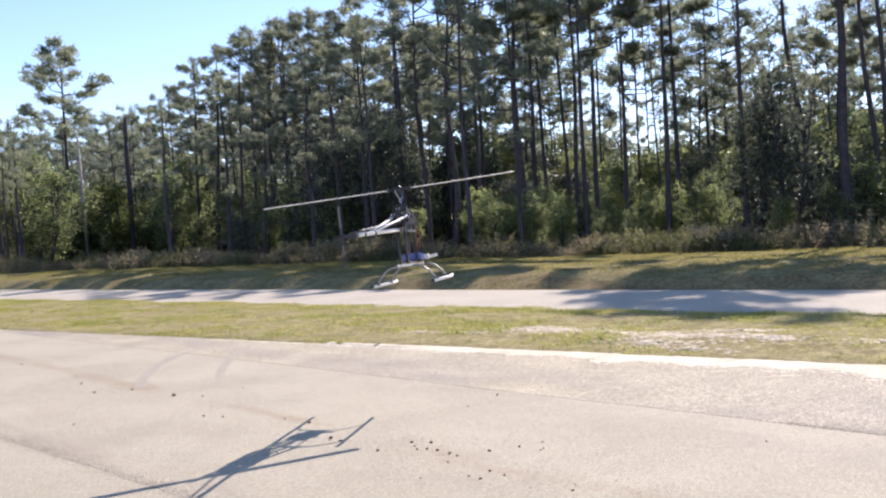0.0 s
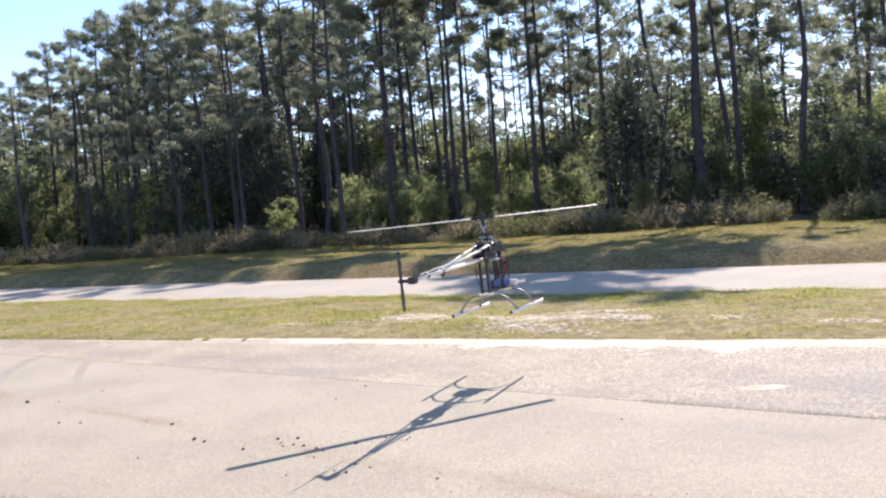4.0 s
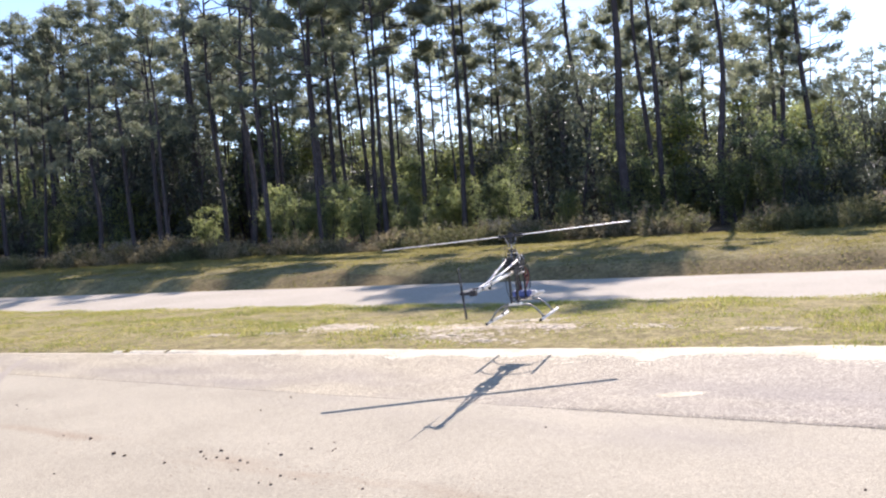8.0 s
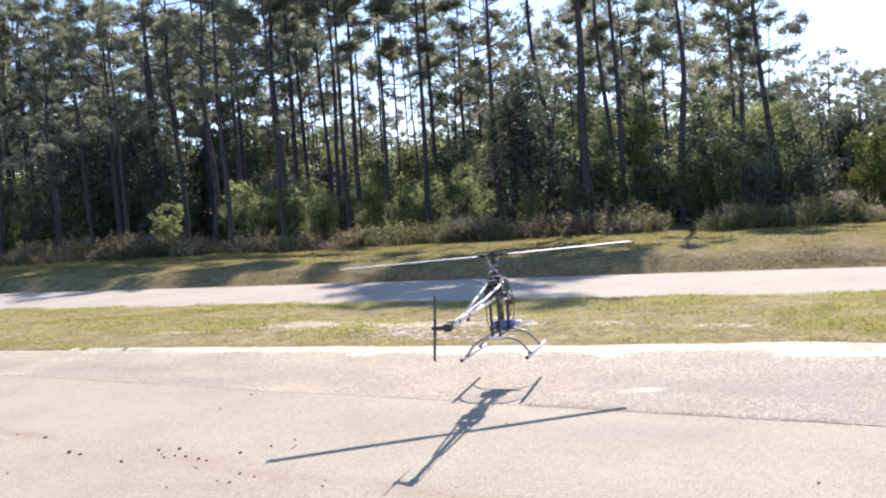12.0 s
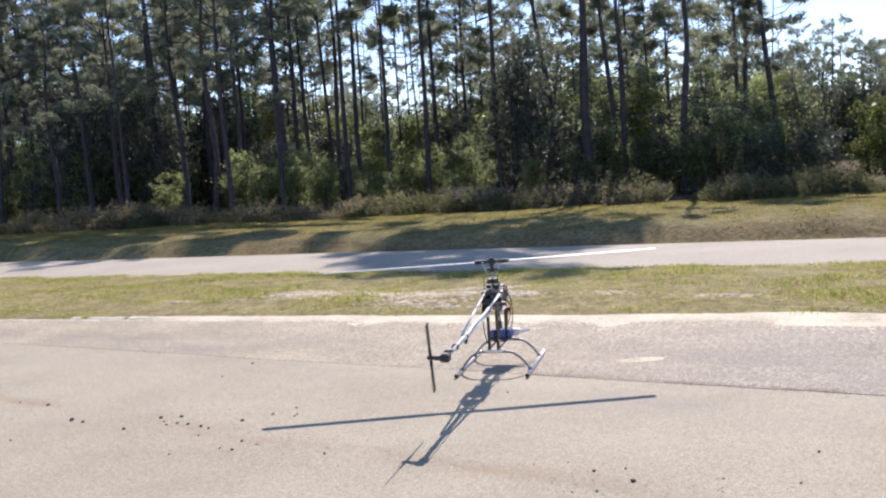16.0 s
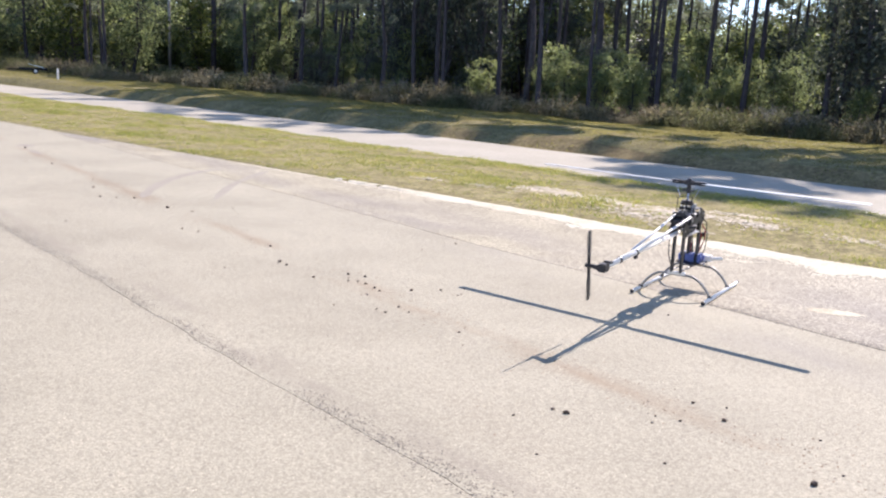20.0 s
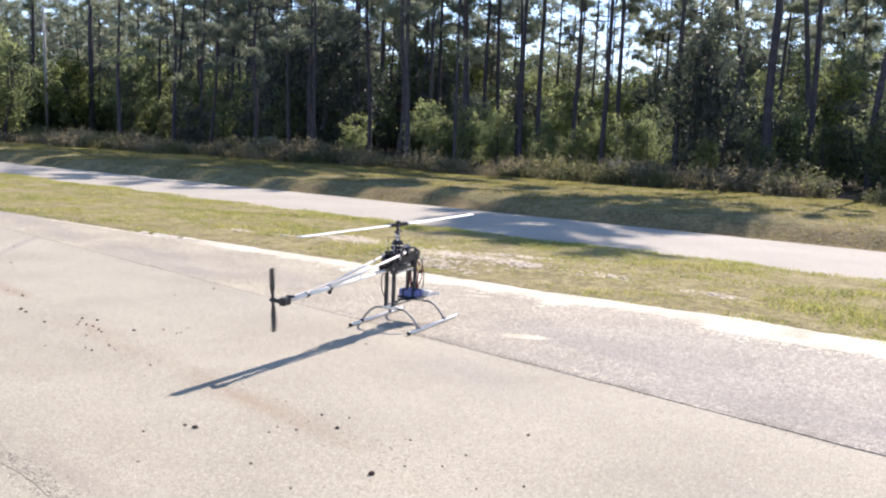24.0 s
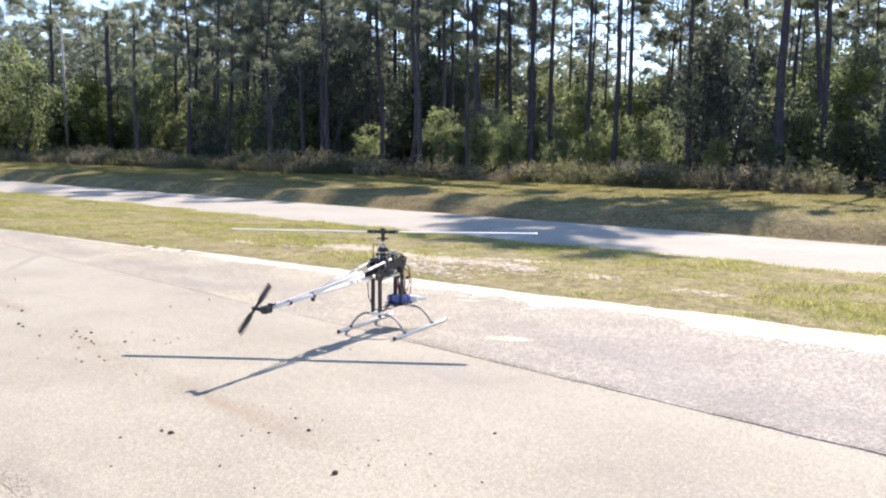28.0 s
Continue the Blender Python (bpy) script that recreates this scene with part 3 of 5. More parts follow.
def tyre_mark(pts, width, label):
    """A faint curved band of dirt, smoothed through a few points."""
    bm = bmesh.new()
    pts = [Vector((*p, 0)) for p in pts]
    prev = None
    n = len(pts) - 1
    for i in range(n * 10 + 1):
        k = min(i // 10, n - 1)
        f = i / 10 - k
        a, b, c, d = (pts[max(0, min(n, j))] for j in (k - 1, k, k + 1, k + 2))
        p = 0.5 * ((2 * b) + (c - a) * f + (2 * a - 5 * b + 4 * c - d) * f * f + (3 * b - a - 3 * c + d) * f ** 3)
        way = (c - b).normalized()
        side = Vector((-way.y, way.x, 0))
        w = width * 0.5 * (1 + 0.35 * noise.noise(Vector((p.x * 4, p.y * 4, 6)))) * min(1, 0.25 + i / 6, 0.25 + (n * 10 - i) / 6)
        vs = [bm.verts.new((p.x + side.x * s * w, p.y + side.y * s * w, z)) for s, z in ((-1, 0.0004), (-0.8, 0.0012), (0.8, 0.0012), (1, 0.0004))]
        if prev:
            for j in range(3):
                bm.faces.new((prev[j], prev[j + 1], vs[j + 1], vs[j]))
        prev = vs
    return tagged(part("tyre_mark", bm, MARK), label, "tyre mark", "marks on the yard")


tyre_mark([(-5.88, 11.1), (-5.92, 10.54), (-5.79, 9.81), (-5.46, 8.9), (-5.12, 8.25)], 0.13, "faint curved dark tyre mark on the asphalt")
tyre_mark([(-5.28, 11.3), (-5.12, 10.47), (-4.86, 9.59), (-4.44, 8.59)], 0.10, "faint curved dark tyre mark on the asphalt")
tyre_mark([(-9.95, 11.85), (-9.6, 11.6)], 0.30, "dark smudge on the pale asphalt")
tyre_mark([(-9.36, 11.31), (-8.69, 10.83)], 0.10, "short dark scuff on the pale asphalt")


def make_pebbles():
    """Pale and dark stones worn out of the surface, over the near yard."""
    rng = random.Random(21)
    for mat, n, label in ((SAND, 5200, "pale worn aggregate stones in the asphalt"), (GRIT, 3800, "small dark aggregate stones in the asphalt")):
        pts = []
        while len(pts) < n:
            x, y = rng.uniform(-6.5, 4.5), 2.0 + 7.5 * rng.random() ** 1.5
            if ACROSS.x * x + ACROSS.y * y < 8.0:
                pts.append((x, y, 0.0003, rng.uniform(0.002, 0.0055)))
        grains("loose_stones", pts, mat, label, "gravel", seed=n, flat=0.45)


make_pebbles()


def make_crumbs():
    """Red-brown crumbs of dirt strewn along the streak on the yard."""
    rng = random.Random(31)
    pts = []
    while len(pts) < 1300:
        k = rng.uniform(-0.35, 1.05)
        if noise.noise(Vector((k * 9, 4, 4))) + 0.4 * rng.random() < 0.05:
            continue
        x, y = -6.31 + 7.76 * k, 9.11 - 5.41 * k
        d = rng.gauss(0, 0.13 + 0.25 * (rng.random() < 0.2))
        pts.append((x + 0.57 * d, y + 0.82 * d, 0.0005, rng.uniform(0.002, 0.0062)))
    grains("dirt_crumbs", pts, DIRT, "small red-brown dirt crumbs along a streak on the asphalt", "dirt", seed=32, flat=0.6)


make_crumbs()

# ---- woods ----
def pine_meshes(seed, height, crown_from, radius, limbs, tufts, needles, length, width, dead=6, reach=1.0, puff=0.18, flat=0.7):
    """Trunk, limbs, and the needle crown in flat layered clumps, of one pine."""
    rng = np.random.default_rng(seed)
    bm, lm = bmesh.new(), bmesh.new()
    bend = rng.normal(0, 0.10, (2, 2))
    def axis(z):
        k = z / height
        return Vector((bend[0, 0] * math.sin(k * 5) + bend[0, 1] * math.sin(k * 9), bend[1, 0] * math.sin(k * 4.4) + bend[1, 1] * math.sin(k * 8), z))
    zs = np.linspace(-0.3, height, 17)
    tube(bm, [axis(z) for z in zs], [radius * (1.3 if z < 0 else 1) * (1 - 0.86 * (max(z, 0) / height) ** 1.25) * rng.uniform(0.94, 1.06) + 0.008 for z in zs], 9)
    centres, outs = [], []
    for i in range(limbs):
        k = (i + rng.uniform(0, 0.9)) / limbs
        z = height * (crown_from + (0.97 - crown_from) * k)
        ang = i * 2.4 + rng.uniform(-0.7, 0.7)
        span = reach * (2.7 * (1 - k ** 2.4) ** 0.8 * (0.5 + 0.6 * min(1, k * 2.2)) + 0.55) * rng.uniform(0.45, 1.25)
        lift = rng.uniform(-0.1, 0.3) + 0.45 * k
        base = axis(z)
        d = Vector((math.cos(ang), math.sin(ang), lift)).normalized()
        tip = base + d * span + Vector((0, 0, 0.15 * span))
        mid = base + d * span * 0.5 + Vector((0, 0, -0.05 * span))
        r = 0.012 + 0.014 * span
        tube(lm, [base, mid, tip], [r, r * 0.65, r * 0.25], 4, False)
        for j in range(max(2, int(tufts * (0.35 + 0.4 * span) + 0.5))):
            f = rng.uniform(0.55, 1.12) if j else 1.0
            side = Vector((-d.y, d.x, 0)) * rng.normal(0, 0.17) * (span + 0.5)
            c = base.lerp(tip, f) + side + Vector((0, 0, rng.normal(0.1, 0.13)))
            if j % 2:
                tube(lm, [mid.lerp(tip, max(0, f - 0.5)), c], [r * 0.4, r * 0.15], 3, False)
            centres.append(c)
            outs.append(d)
    for z in (0.99, 0.965, 0.94):
        centres.append(axis(height * z))
        outs.append(Vector((0, 0, 1)))
    for i in range(dead):
        z = height * rng.uniform(0.2, crown_from)
        ang = rng.uniform(0, 6.28)
        base = axis(z)
        tube(lm, [base, base + Vector((math.cos(ang), math.sin(ang), rng.uniform(-0.3, 0.2))) * rng.uniform(0.4, 1.3)], [0.02, 0.006], 4, False)
    trunk = bpy.data.meshes.new("trunk")
    bm.to_mesh(trunk)
    bm.free()
    trunk.materials.append(BARK)
    trunk.polygons.foreach_set("use_smooth", [True] * len(trunk.polygons))
    # limbs and needles make up the crown
    bmesh.ops.triangulate(lm, faces=lm.faces)
    lm.verts.index_update()
    wood_v = np.array([p.co for p in lm.verts])
    wood_f = np.array([[p.index for p in f.verts] for f in lm.faces])
    lm.free()
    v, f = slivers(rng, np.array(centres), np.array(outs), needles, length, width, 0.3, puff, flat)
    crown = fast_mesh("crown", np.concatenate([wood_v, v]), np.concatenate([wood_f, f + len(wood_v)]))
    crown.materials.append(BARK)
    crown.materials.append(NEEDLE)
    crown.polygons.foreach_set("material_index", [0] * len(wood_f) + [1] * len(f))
    return trunk, crown


def set_tree(kind, meshes, m, label, category="pine tree", group=""):
    t = thing(kind, label, category, group, m)
    for name, me in zip(("trunk", "crown"), meshes):
        new(name, me).parent = t
    return t


NEAR_PINES = [pine_meshes(100 + i, 17.0, cf, 0.20, lb, 2.8, 105, 0.25, 0.036, 12, rc, 0.18) for i, (cf, lb, rc) in enumerate(((0.42, 14, 1.0), (0.52, 12, 1.1), (0.38, 14, 0.9), (0.48, 13, 1.15), (0.56, 12, 1.1)))]
FAR_PINES = [pine_meshes(200 + i, 17.0, cf, 0.19, lb, 3.5, 30, 0.34, 0.058, 3, rc) for i, (cf, lb, rc) in enumerate(((0.40, 20, 1.05), (0.50, 17, 1.2), (0.34, 22, 1.0), (0.58, 15, 1.25)))]

SPREADING = pine_meshes(150, 17.0, 0.70, 0.20, 26, 9, 70, 0.26, 0.042, 10, 1.2)
FRONT_PINES = [pine_meshes(160 + i, 17.0, cf, 0.20, 7, 4, 230, 0.28, 0.046, 14, rc, 0.26, 0.4) for i, (cf, rc) in enumerate(((0.60, 0.75), (0.66, 0.9), (0.57, 0.7)))]
SLIM_PINE = pine_meshes(170, 17.0, 0.70, 0.20, 7, 2.2, 120, 0.26, 0.036, 12, 0.6)
FULL_PINES = [pine_meshes(155 + i, 17.0, cf, 0.20, lb, 3.6, 95, 0.27, 0.040, 8, rc) for i, (cf, lb, rc) in enumerate(((0.34, 22, 0.72), (0.42, 19, 0.8)))]
LONE = pine_meshes(151, 17.0, 0.56, 0.20, 20, 8, 45, 0.30, 0.05, 6, 1.0)

# x, y, trunk radius, lean to the right in degrees, height
PINES_EAST = [(7.4, 36.5, 0.25, -1.1, 15.6), (9.1, 37.7, 0.17, -1.1, 15.6), (9.3, 40.6, 0.16, -1.7, 16.0), (10.6, 34.6, 0.19, 0.9, 11.5), (13.5, 49.5, 0.12, -1.7, 15.0), (12.8, 51.0, 0.12, -1.8, 15.5), (15.2, 41.5, 0.15, -0.3, 14.0), (14.8, 39.4, 0.17, 0.5, 13.6), (15.3, 37.0, 0.19, -4.5, 12.8), (6.9, 42.1, 0.18, -3.1, 17.5), (4.1, 40.1, 0.17, -0.6, 17.0)]
PINES_MIDDLE = [(-5.8, 43.1, 0.24, 0.7, 18.5), (-5.6, 49.1, 0.17, -0.9, 18.0), (-5.3, 52.2, 0.16, -2.0, 18.5), (-4.3, 54.0, 0.15, -1.5, 18.0), (-3.1, 43.5, 0.16, 0.3, 18.0), (-2.2, 44.1, 0.17, -0.2, 18.5), (-1.1, 51.4, 0.16, 1.1, 18.0), (0.9, 41.6, 0.17, 1.0, 17.5), (1.5, 43.5, 0.16, -0.3, 18.5), (-9.8, 46.6, 0.21, 0.9, 18.5), (-9.2, 50.7, 0.16, 1.8, 18.0), (-9.6, 55.3, 0.16, 0.4, 18.5), (-2.6, 57.0, 0.13, 0.5, 18.0), (-1.2, 59.5, 0.13, -0.6, 18.0), (-0.3, 55.5, 0.12, 0.2, 17.0), (-13.6, 51.7, 0.21, -0.6, 18.0)]
PINES_WEST = [(-14.4, 53.2, 0.22, 1.0, 18.0), (-14.0, 57.4, 0.20, 0.6, 18.5), (-11.3, 53.9, 0.20, -1.1, 18.0), (-52.6, 75.5, 0.26, 2.2, 20.0), (-33.2, 64.2, 0.18, 0.8, 14.6), (-31.4, 63.4, 0.20, 3.0, 15.6), (-28.1, 60.7, 0.17, 2.0, 15.8), (-28.2, 63.0, 0.17, 1.9, 16.2), (-27.0, 63.5, 0.17, 2.0, 16.4), (-24.3, 60.1, 0.16, 0.3, 16.2), (-24.1, 61.1, 0.16, 2.6, 16.6), (-22.0, 57.8, 0.17, 3.0, 16.0), (-25.7, 60.7, 0.18, 1.2, 15.6), (-23.7, 59.8, 0.20, -1.0, 16.0), (-18.2, 57.0, 0.18, 1.0, 16.6)]


def plant(x, y, height, radius, lean, meshes, label, turn, group, name="pine_tree", unit=17.0, unit_r=0.20):
    z = ground_z(x, y)
    a = math.atan2(x, y)
    s = height / unit
    w = (0.74 if radius > 0.149 else 0.60) * radius / unit_r
    m = Matrix.Translation((x, y, z)) @ Matrix.Rotation(radians(lean), 4, Vector((math.sin(a), math.cos(a), 0))) @ Matrix.Rotation(turn, 4, "Z")
    t = set_tree(name, meshes, m, label, group=group)
    for o in t.children:
        o.scale = (w, w, s) if o.name.startswith("trunk") else (s, s, s)
    return t


def uv_v(x, y):
    return ACROSS.x * x + ACROSS.y * y


def fit_height(x, y, most=20.0, end=18.0):
    """Tall enough for its shade to fall on the bank, and not on the road."""
    return max(12.0, min(most, (ACROSS.x * x + ACROSS.y * y - end) / 1.40))


def open_view(x, y, reach=1.1):
    """The two gaps through which the pole and the dead trunk show from the yard."""
    for px, py in ((-47.0, 70.2), (-39.4, 64.9)):
        for a in (0.0, 2.7):
            far = math.hypot(px - a, py)
            wx, wy = (px - a) / far, py / far
            along = (x - a) * wx + y * wy
            if along < far + 0.4 and abs((x - a) * wy - y * wx) < reach:
                return True
    return False


# the rise of the skyline along the west wood: bearing and degrees up
SKYLINE = ((-70.0, 6.6), (-53.0, 6.8), (-38.0, 7.0), (-33.0, 7.4), (-30.0, 8.9), (-25.0, 10.6), (-21.5, 11.9), (-17.5, 13.6), (-15.0, 16.0), (60.0, 16.0))


def skyline_height(x, y):
    b = math.degrees(math.atan2(x, y))
    up = float(np.interp(b, [r[0] for r in SKYLINE], [r[1] for r in SKYLINE]))
    return 1.55 + math.hypot(x, y) * math.tan(radians(up))


def weed_edge(u):
    """Where the mown bank ends at the weeds."""
    return 29.2 - 0.16 * (min(max(u, 13.0), 48.0) - 13.0)


def make_pines():
    rng = random.Random(11)
    taken = []
    for rows in (PINES_EAST, PINES_MIDDLE, PINES_WEST):
        for i, (x, y, r, lean, h) in enumerate(rows):
            kind = SPREADING if (x, y) == (7.4, 36.5) else (LONE if x < -50 else (FULL_PINES[i % 2] if x > 12 else SLIM_PINE if rows is PINES_EAST and x > 4 else FRONT_PINES[rng.randrange(3)] if uv_v(x, y) < 46 and x > -9 else NEAR_PINES[rng.randrange(5)]))
            if rows is PINES_MIDDLE or x < 9.2 and y > 37 and rows is PINES_EAST:
                h = fit_height(x, y)
            plant(x, y, h, r, lean, kind, "tall pine with bare straight trunk and high needle crown", rng.uniform(0, 6.28), "pines at the edge of the wood")
            taken.append((x, y))
    # the belt of wood behind the edge, and lower growth deep inside
    for lo, hi, want, gap, u0, u1, deep in ((41, 49, 4, 2.6, -5, 40, False), (44, 51, 14, 2.2, 36, 70, False), (46, 62, 13, 2.5, -12, 48, False), (46, 80, 95, 2.5, 46, 130, False), (60, 95, 60, 3.0, -20, 120, True)):
        count = tries = 0
        while count < want and tries < 6000:
            tries += 1
            u, v = rng.uniform(u0, u1), rng.uniform(lo, hi)
            x, y = uv(u, v)
            bearing = math.degrees(math.atan2(x, y))
            if bearing > 22.0 or bearing < -53 or open_view(x, y) or any((x - a) ** 2 + (y - b) ** 2 < gap ** 2 for a, b in taken):
                continue
            taken.append((x, y))
            if deep:
                h = rng.uniform(7.5, 12.5) if bearing > -18 else rng.uniform(10.5, 14.0)
            elif bearing > 8:
                h = rng.uniform(11.0, 14.0)
            elif bearing < -31:
                h = rng.uniform(12.0, 15.0)
            elif bearing < -17:
                h = rng.uniform(13.5, 16.2)
            else:
                h = fit_height(x, y, rng.uniform(16.5, 20.0), 30.0)
            h = min(h, skyline_height(x, y) * rng.uniform(0.84, 1.0))
            near = v < 58 and bearing > -30 and not deep
            plant(x, y, h, rng.uniform(0.10, 0.17) * (0.6 if deep else 1.0), rng.gauss(0, 1.6), (FRONT_PINES if near and v < 47 and bearing > -12 else (NEAR_PINES if near else FAR_PINES))[rng.randrange(3)], "young pine deep inside the wood" if deep else "slender pine standing inside the wood", rng.uniform(0, 6.28), "pines inside the wood", "young_pine" if deep else "pine_tree")
            count += 1
    # the front row of the west wood, whose shade crosses the bank on to the road
    for i in range(20):
        u = 27.5 + i * 2.3 + rng.uniform(-0.8, 0.8)
        x, y = uv(u, weed_edge(u) + rng.uniform(4.0, 10.0))
        if open_view(x, y) or any((x - a) ** 2 + (y - b) ** 2 < 1.2 for a, b in taken):
            continue
        taken.append((x, y))
        plant(x, y, skyline_height(x, y) * rng.uniform(0.78, 0.98), rng.uniform(0.13, 0.19), rng.gauss(0, 1.5), NEAR_PINES[rng.randrange(5)], "pine at the front of the wood with a clumped crown", rng.uniform(0, 6.28), "pines at the edge of the wood")
    for u, v, h in ((19.0, 34.6, 12.6), (21.6, 33.4, 13.0), (24.0, 33.0, 13.4), (26.8, 33.6, 13.6)):
        plant(*uv(u, v), h, rng.uniform(0.13, 0.17), rng.gauss(0, 1.2), NEAR_PINES[rng.randrange(5)], "pine at the front of the wood with a clumped crown", rng.uniform(0, 6.28), "pines at the edge of the wood")
    for i in range(20):
        b, d = rng.uniform(2.0, 20.0), rng.uniform(60, 95)
        x, y = d * math.sin(radians(b)), d * math.cos(radians(b))
        plant(x, y, d * rng.uniform(0.15, 0.225 if b < 16 else 0.19), rng.uniform(0.10, 0.15), rng.gauss(0, 1.6), FAR_PINES[rng.randrange(4)], "slender pine standing inside the wood", rng.uniform(0, 6.28), "pines inside the wood")
    for i in range(10):
        b, d = rng.uniform(-10, 3.0), rng.uniform(60, 84)
        x, y = d * math.sin(radians(b)), d * math.cos(radians(b))
        plant(x, y, d * rng.uniform(0.20, 0.27), rng.uniform(0.10, 0.15), rng.gauss(0, 1.6), FAR_PINES[rng.randrange(4)], "slender pine standing inside the wood", rng.uniform(0, 6.28), "pines inside the wood")
    # the far tree line that closes the view
    for i in range(165):
        east = i < 100
        if east:
            b, d, h = rng.uniform(22.5, 50), rng.uniform(98, 140), rng.uniform(11, 14.5)
        else:
            b, d = rng.uniform(-62, 20), rng.uniform(118, 165)
            h = rng.uniform(11, 15) if b > -16 else rng.uniform(15, 19)
        x, y = d * math.sin(radians(b)), d * math.cos(radians(b))
        h = min(h, skyline_height(x, y))
        plant(x, y, h, 0.2, rng.gauss(0, 1), FAR_PINES[rng.randrange(4)], "distant pine in the far tree line", rng.uniform(0, 6.28), "far tree line", "distant_pine")


make_pines()


def bushy_meshes(seed, height, width, stems, clumps, count, size, spread, mat, low=0.12, cone=False):
    """A broadleaved tree or shrub: forked stems and leaf clumps along their outer ends."""
    rng = np.random.default_rng(seed)
    bm = bmesh.new()
    centres = []
    for s in range(stems):
        ang = rng.uniform(0, 6.28)
        out = width * 0.5 * rng.uniform(0.2, 1.0) if stems > 1 else 0.1 * width
        top = Vector((math.cos(ang) * out, math.sin(ang) * out, height * rng.uniform(0.7, 1.0)))
        foot = Vector((math.cos(ang) * 0.05 * width, math.sin(ang) * 0.05 * width, -0.1))
        mid = foot.lerp(top, 0.5) + Vector(rng.normal(0, 0.04 * height, 3))
        r = 0.012 * height + 0.006
        tube(bm, [foot, mid, top], [r, r * 0.7, r * 0.2], 5, False)
        for b in range(max(2, clumps // stems)):
            f = rng.uniform(low, 1.0)
            base = foot.lerp(mid, f * 2) if f < 0.5 else mid.lerp(top, f * 2 - 1)
            a2 = rng.uniform(0, 6.28)
            if cone:
                reach = width * 0.5 * (1.02 - f) * rng.uniform(0.5, 1.0) + 0.1
            else:
                reach = width * 0.5 * math.sqrt(max(0.05, 1 - (2 * f - 1.05) ** 2)) * rng.uniform(0.35, 1.0)
            tip = base + Vector((math.cos(a2), math.sin(a2), rng.uniform(-0.1, 0.5))) * reach
            tube(bm, [base, tip], [r * 0.35, r * 0.1], 3, False)
            centres.append(tip)
            if reach > 0.5:
                centres.append(base.lerp(tip, rng.uniform(0.4, 0.75)))
    wood = bpy.data.meshes.new("stem")
    bm.to_mesh(wood)
    bm.free()
    wood.materials.append(BARK)
    crown = fast_mesh("foliage", *leaves(rng, np.array(centres), count, size, spread))
    crown.materials.append(mat)
    return wood, crown


def set_bush(name, meshes, x, y, s, turn, label, category, group, sz=None):
    if x < -15 and open_view(x, y, 0.4 + 2.3 * s):
        return
    t = thing(name, label, category, group, Matrix.Translation((x, y, ground_z(x, y) - 0.02)) @ Matrix.Rotation(turn, 4, "Z"))
    for nm, me in zip(("stem", "foliage"), meshes):
        o = new(nm, me)
        o.parent = t
        o.scale = (s, s, sz or s)


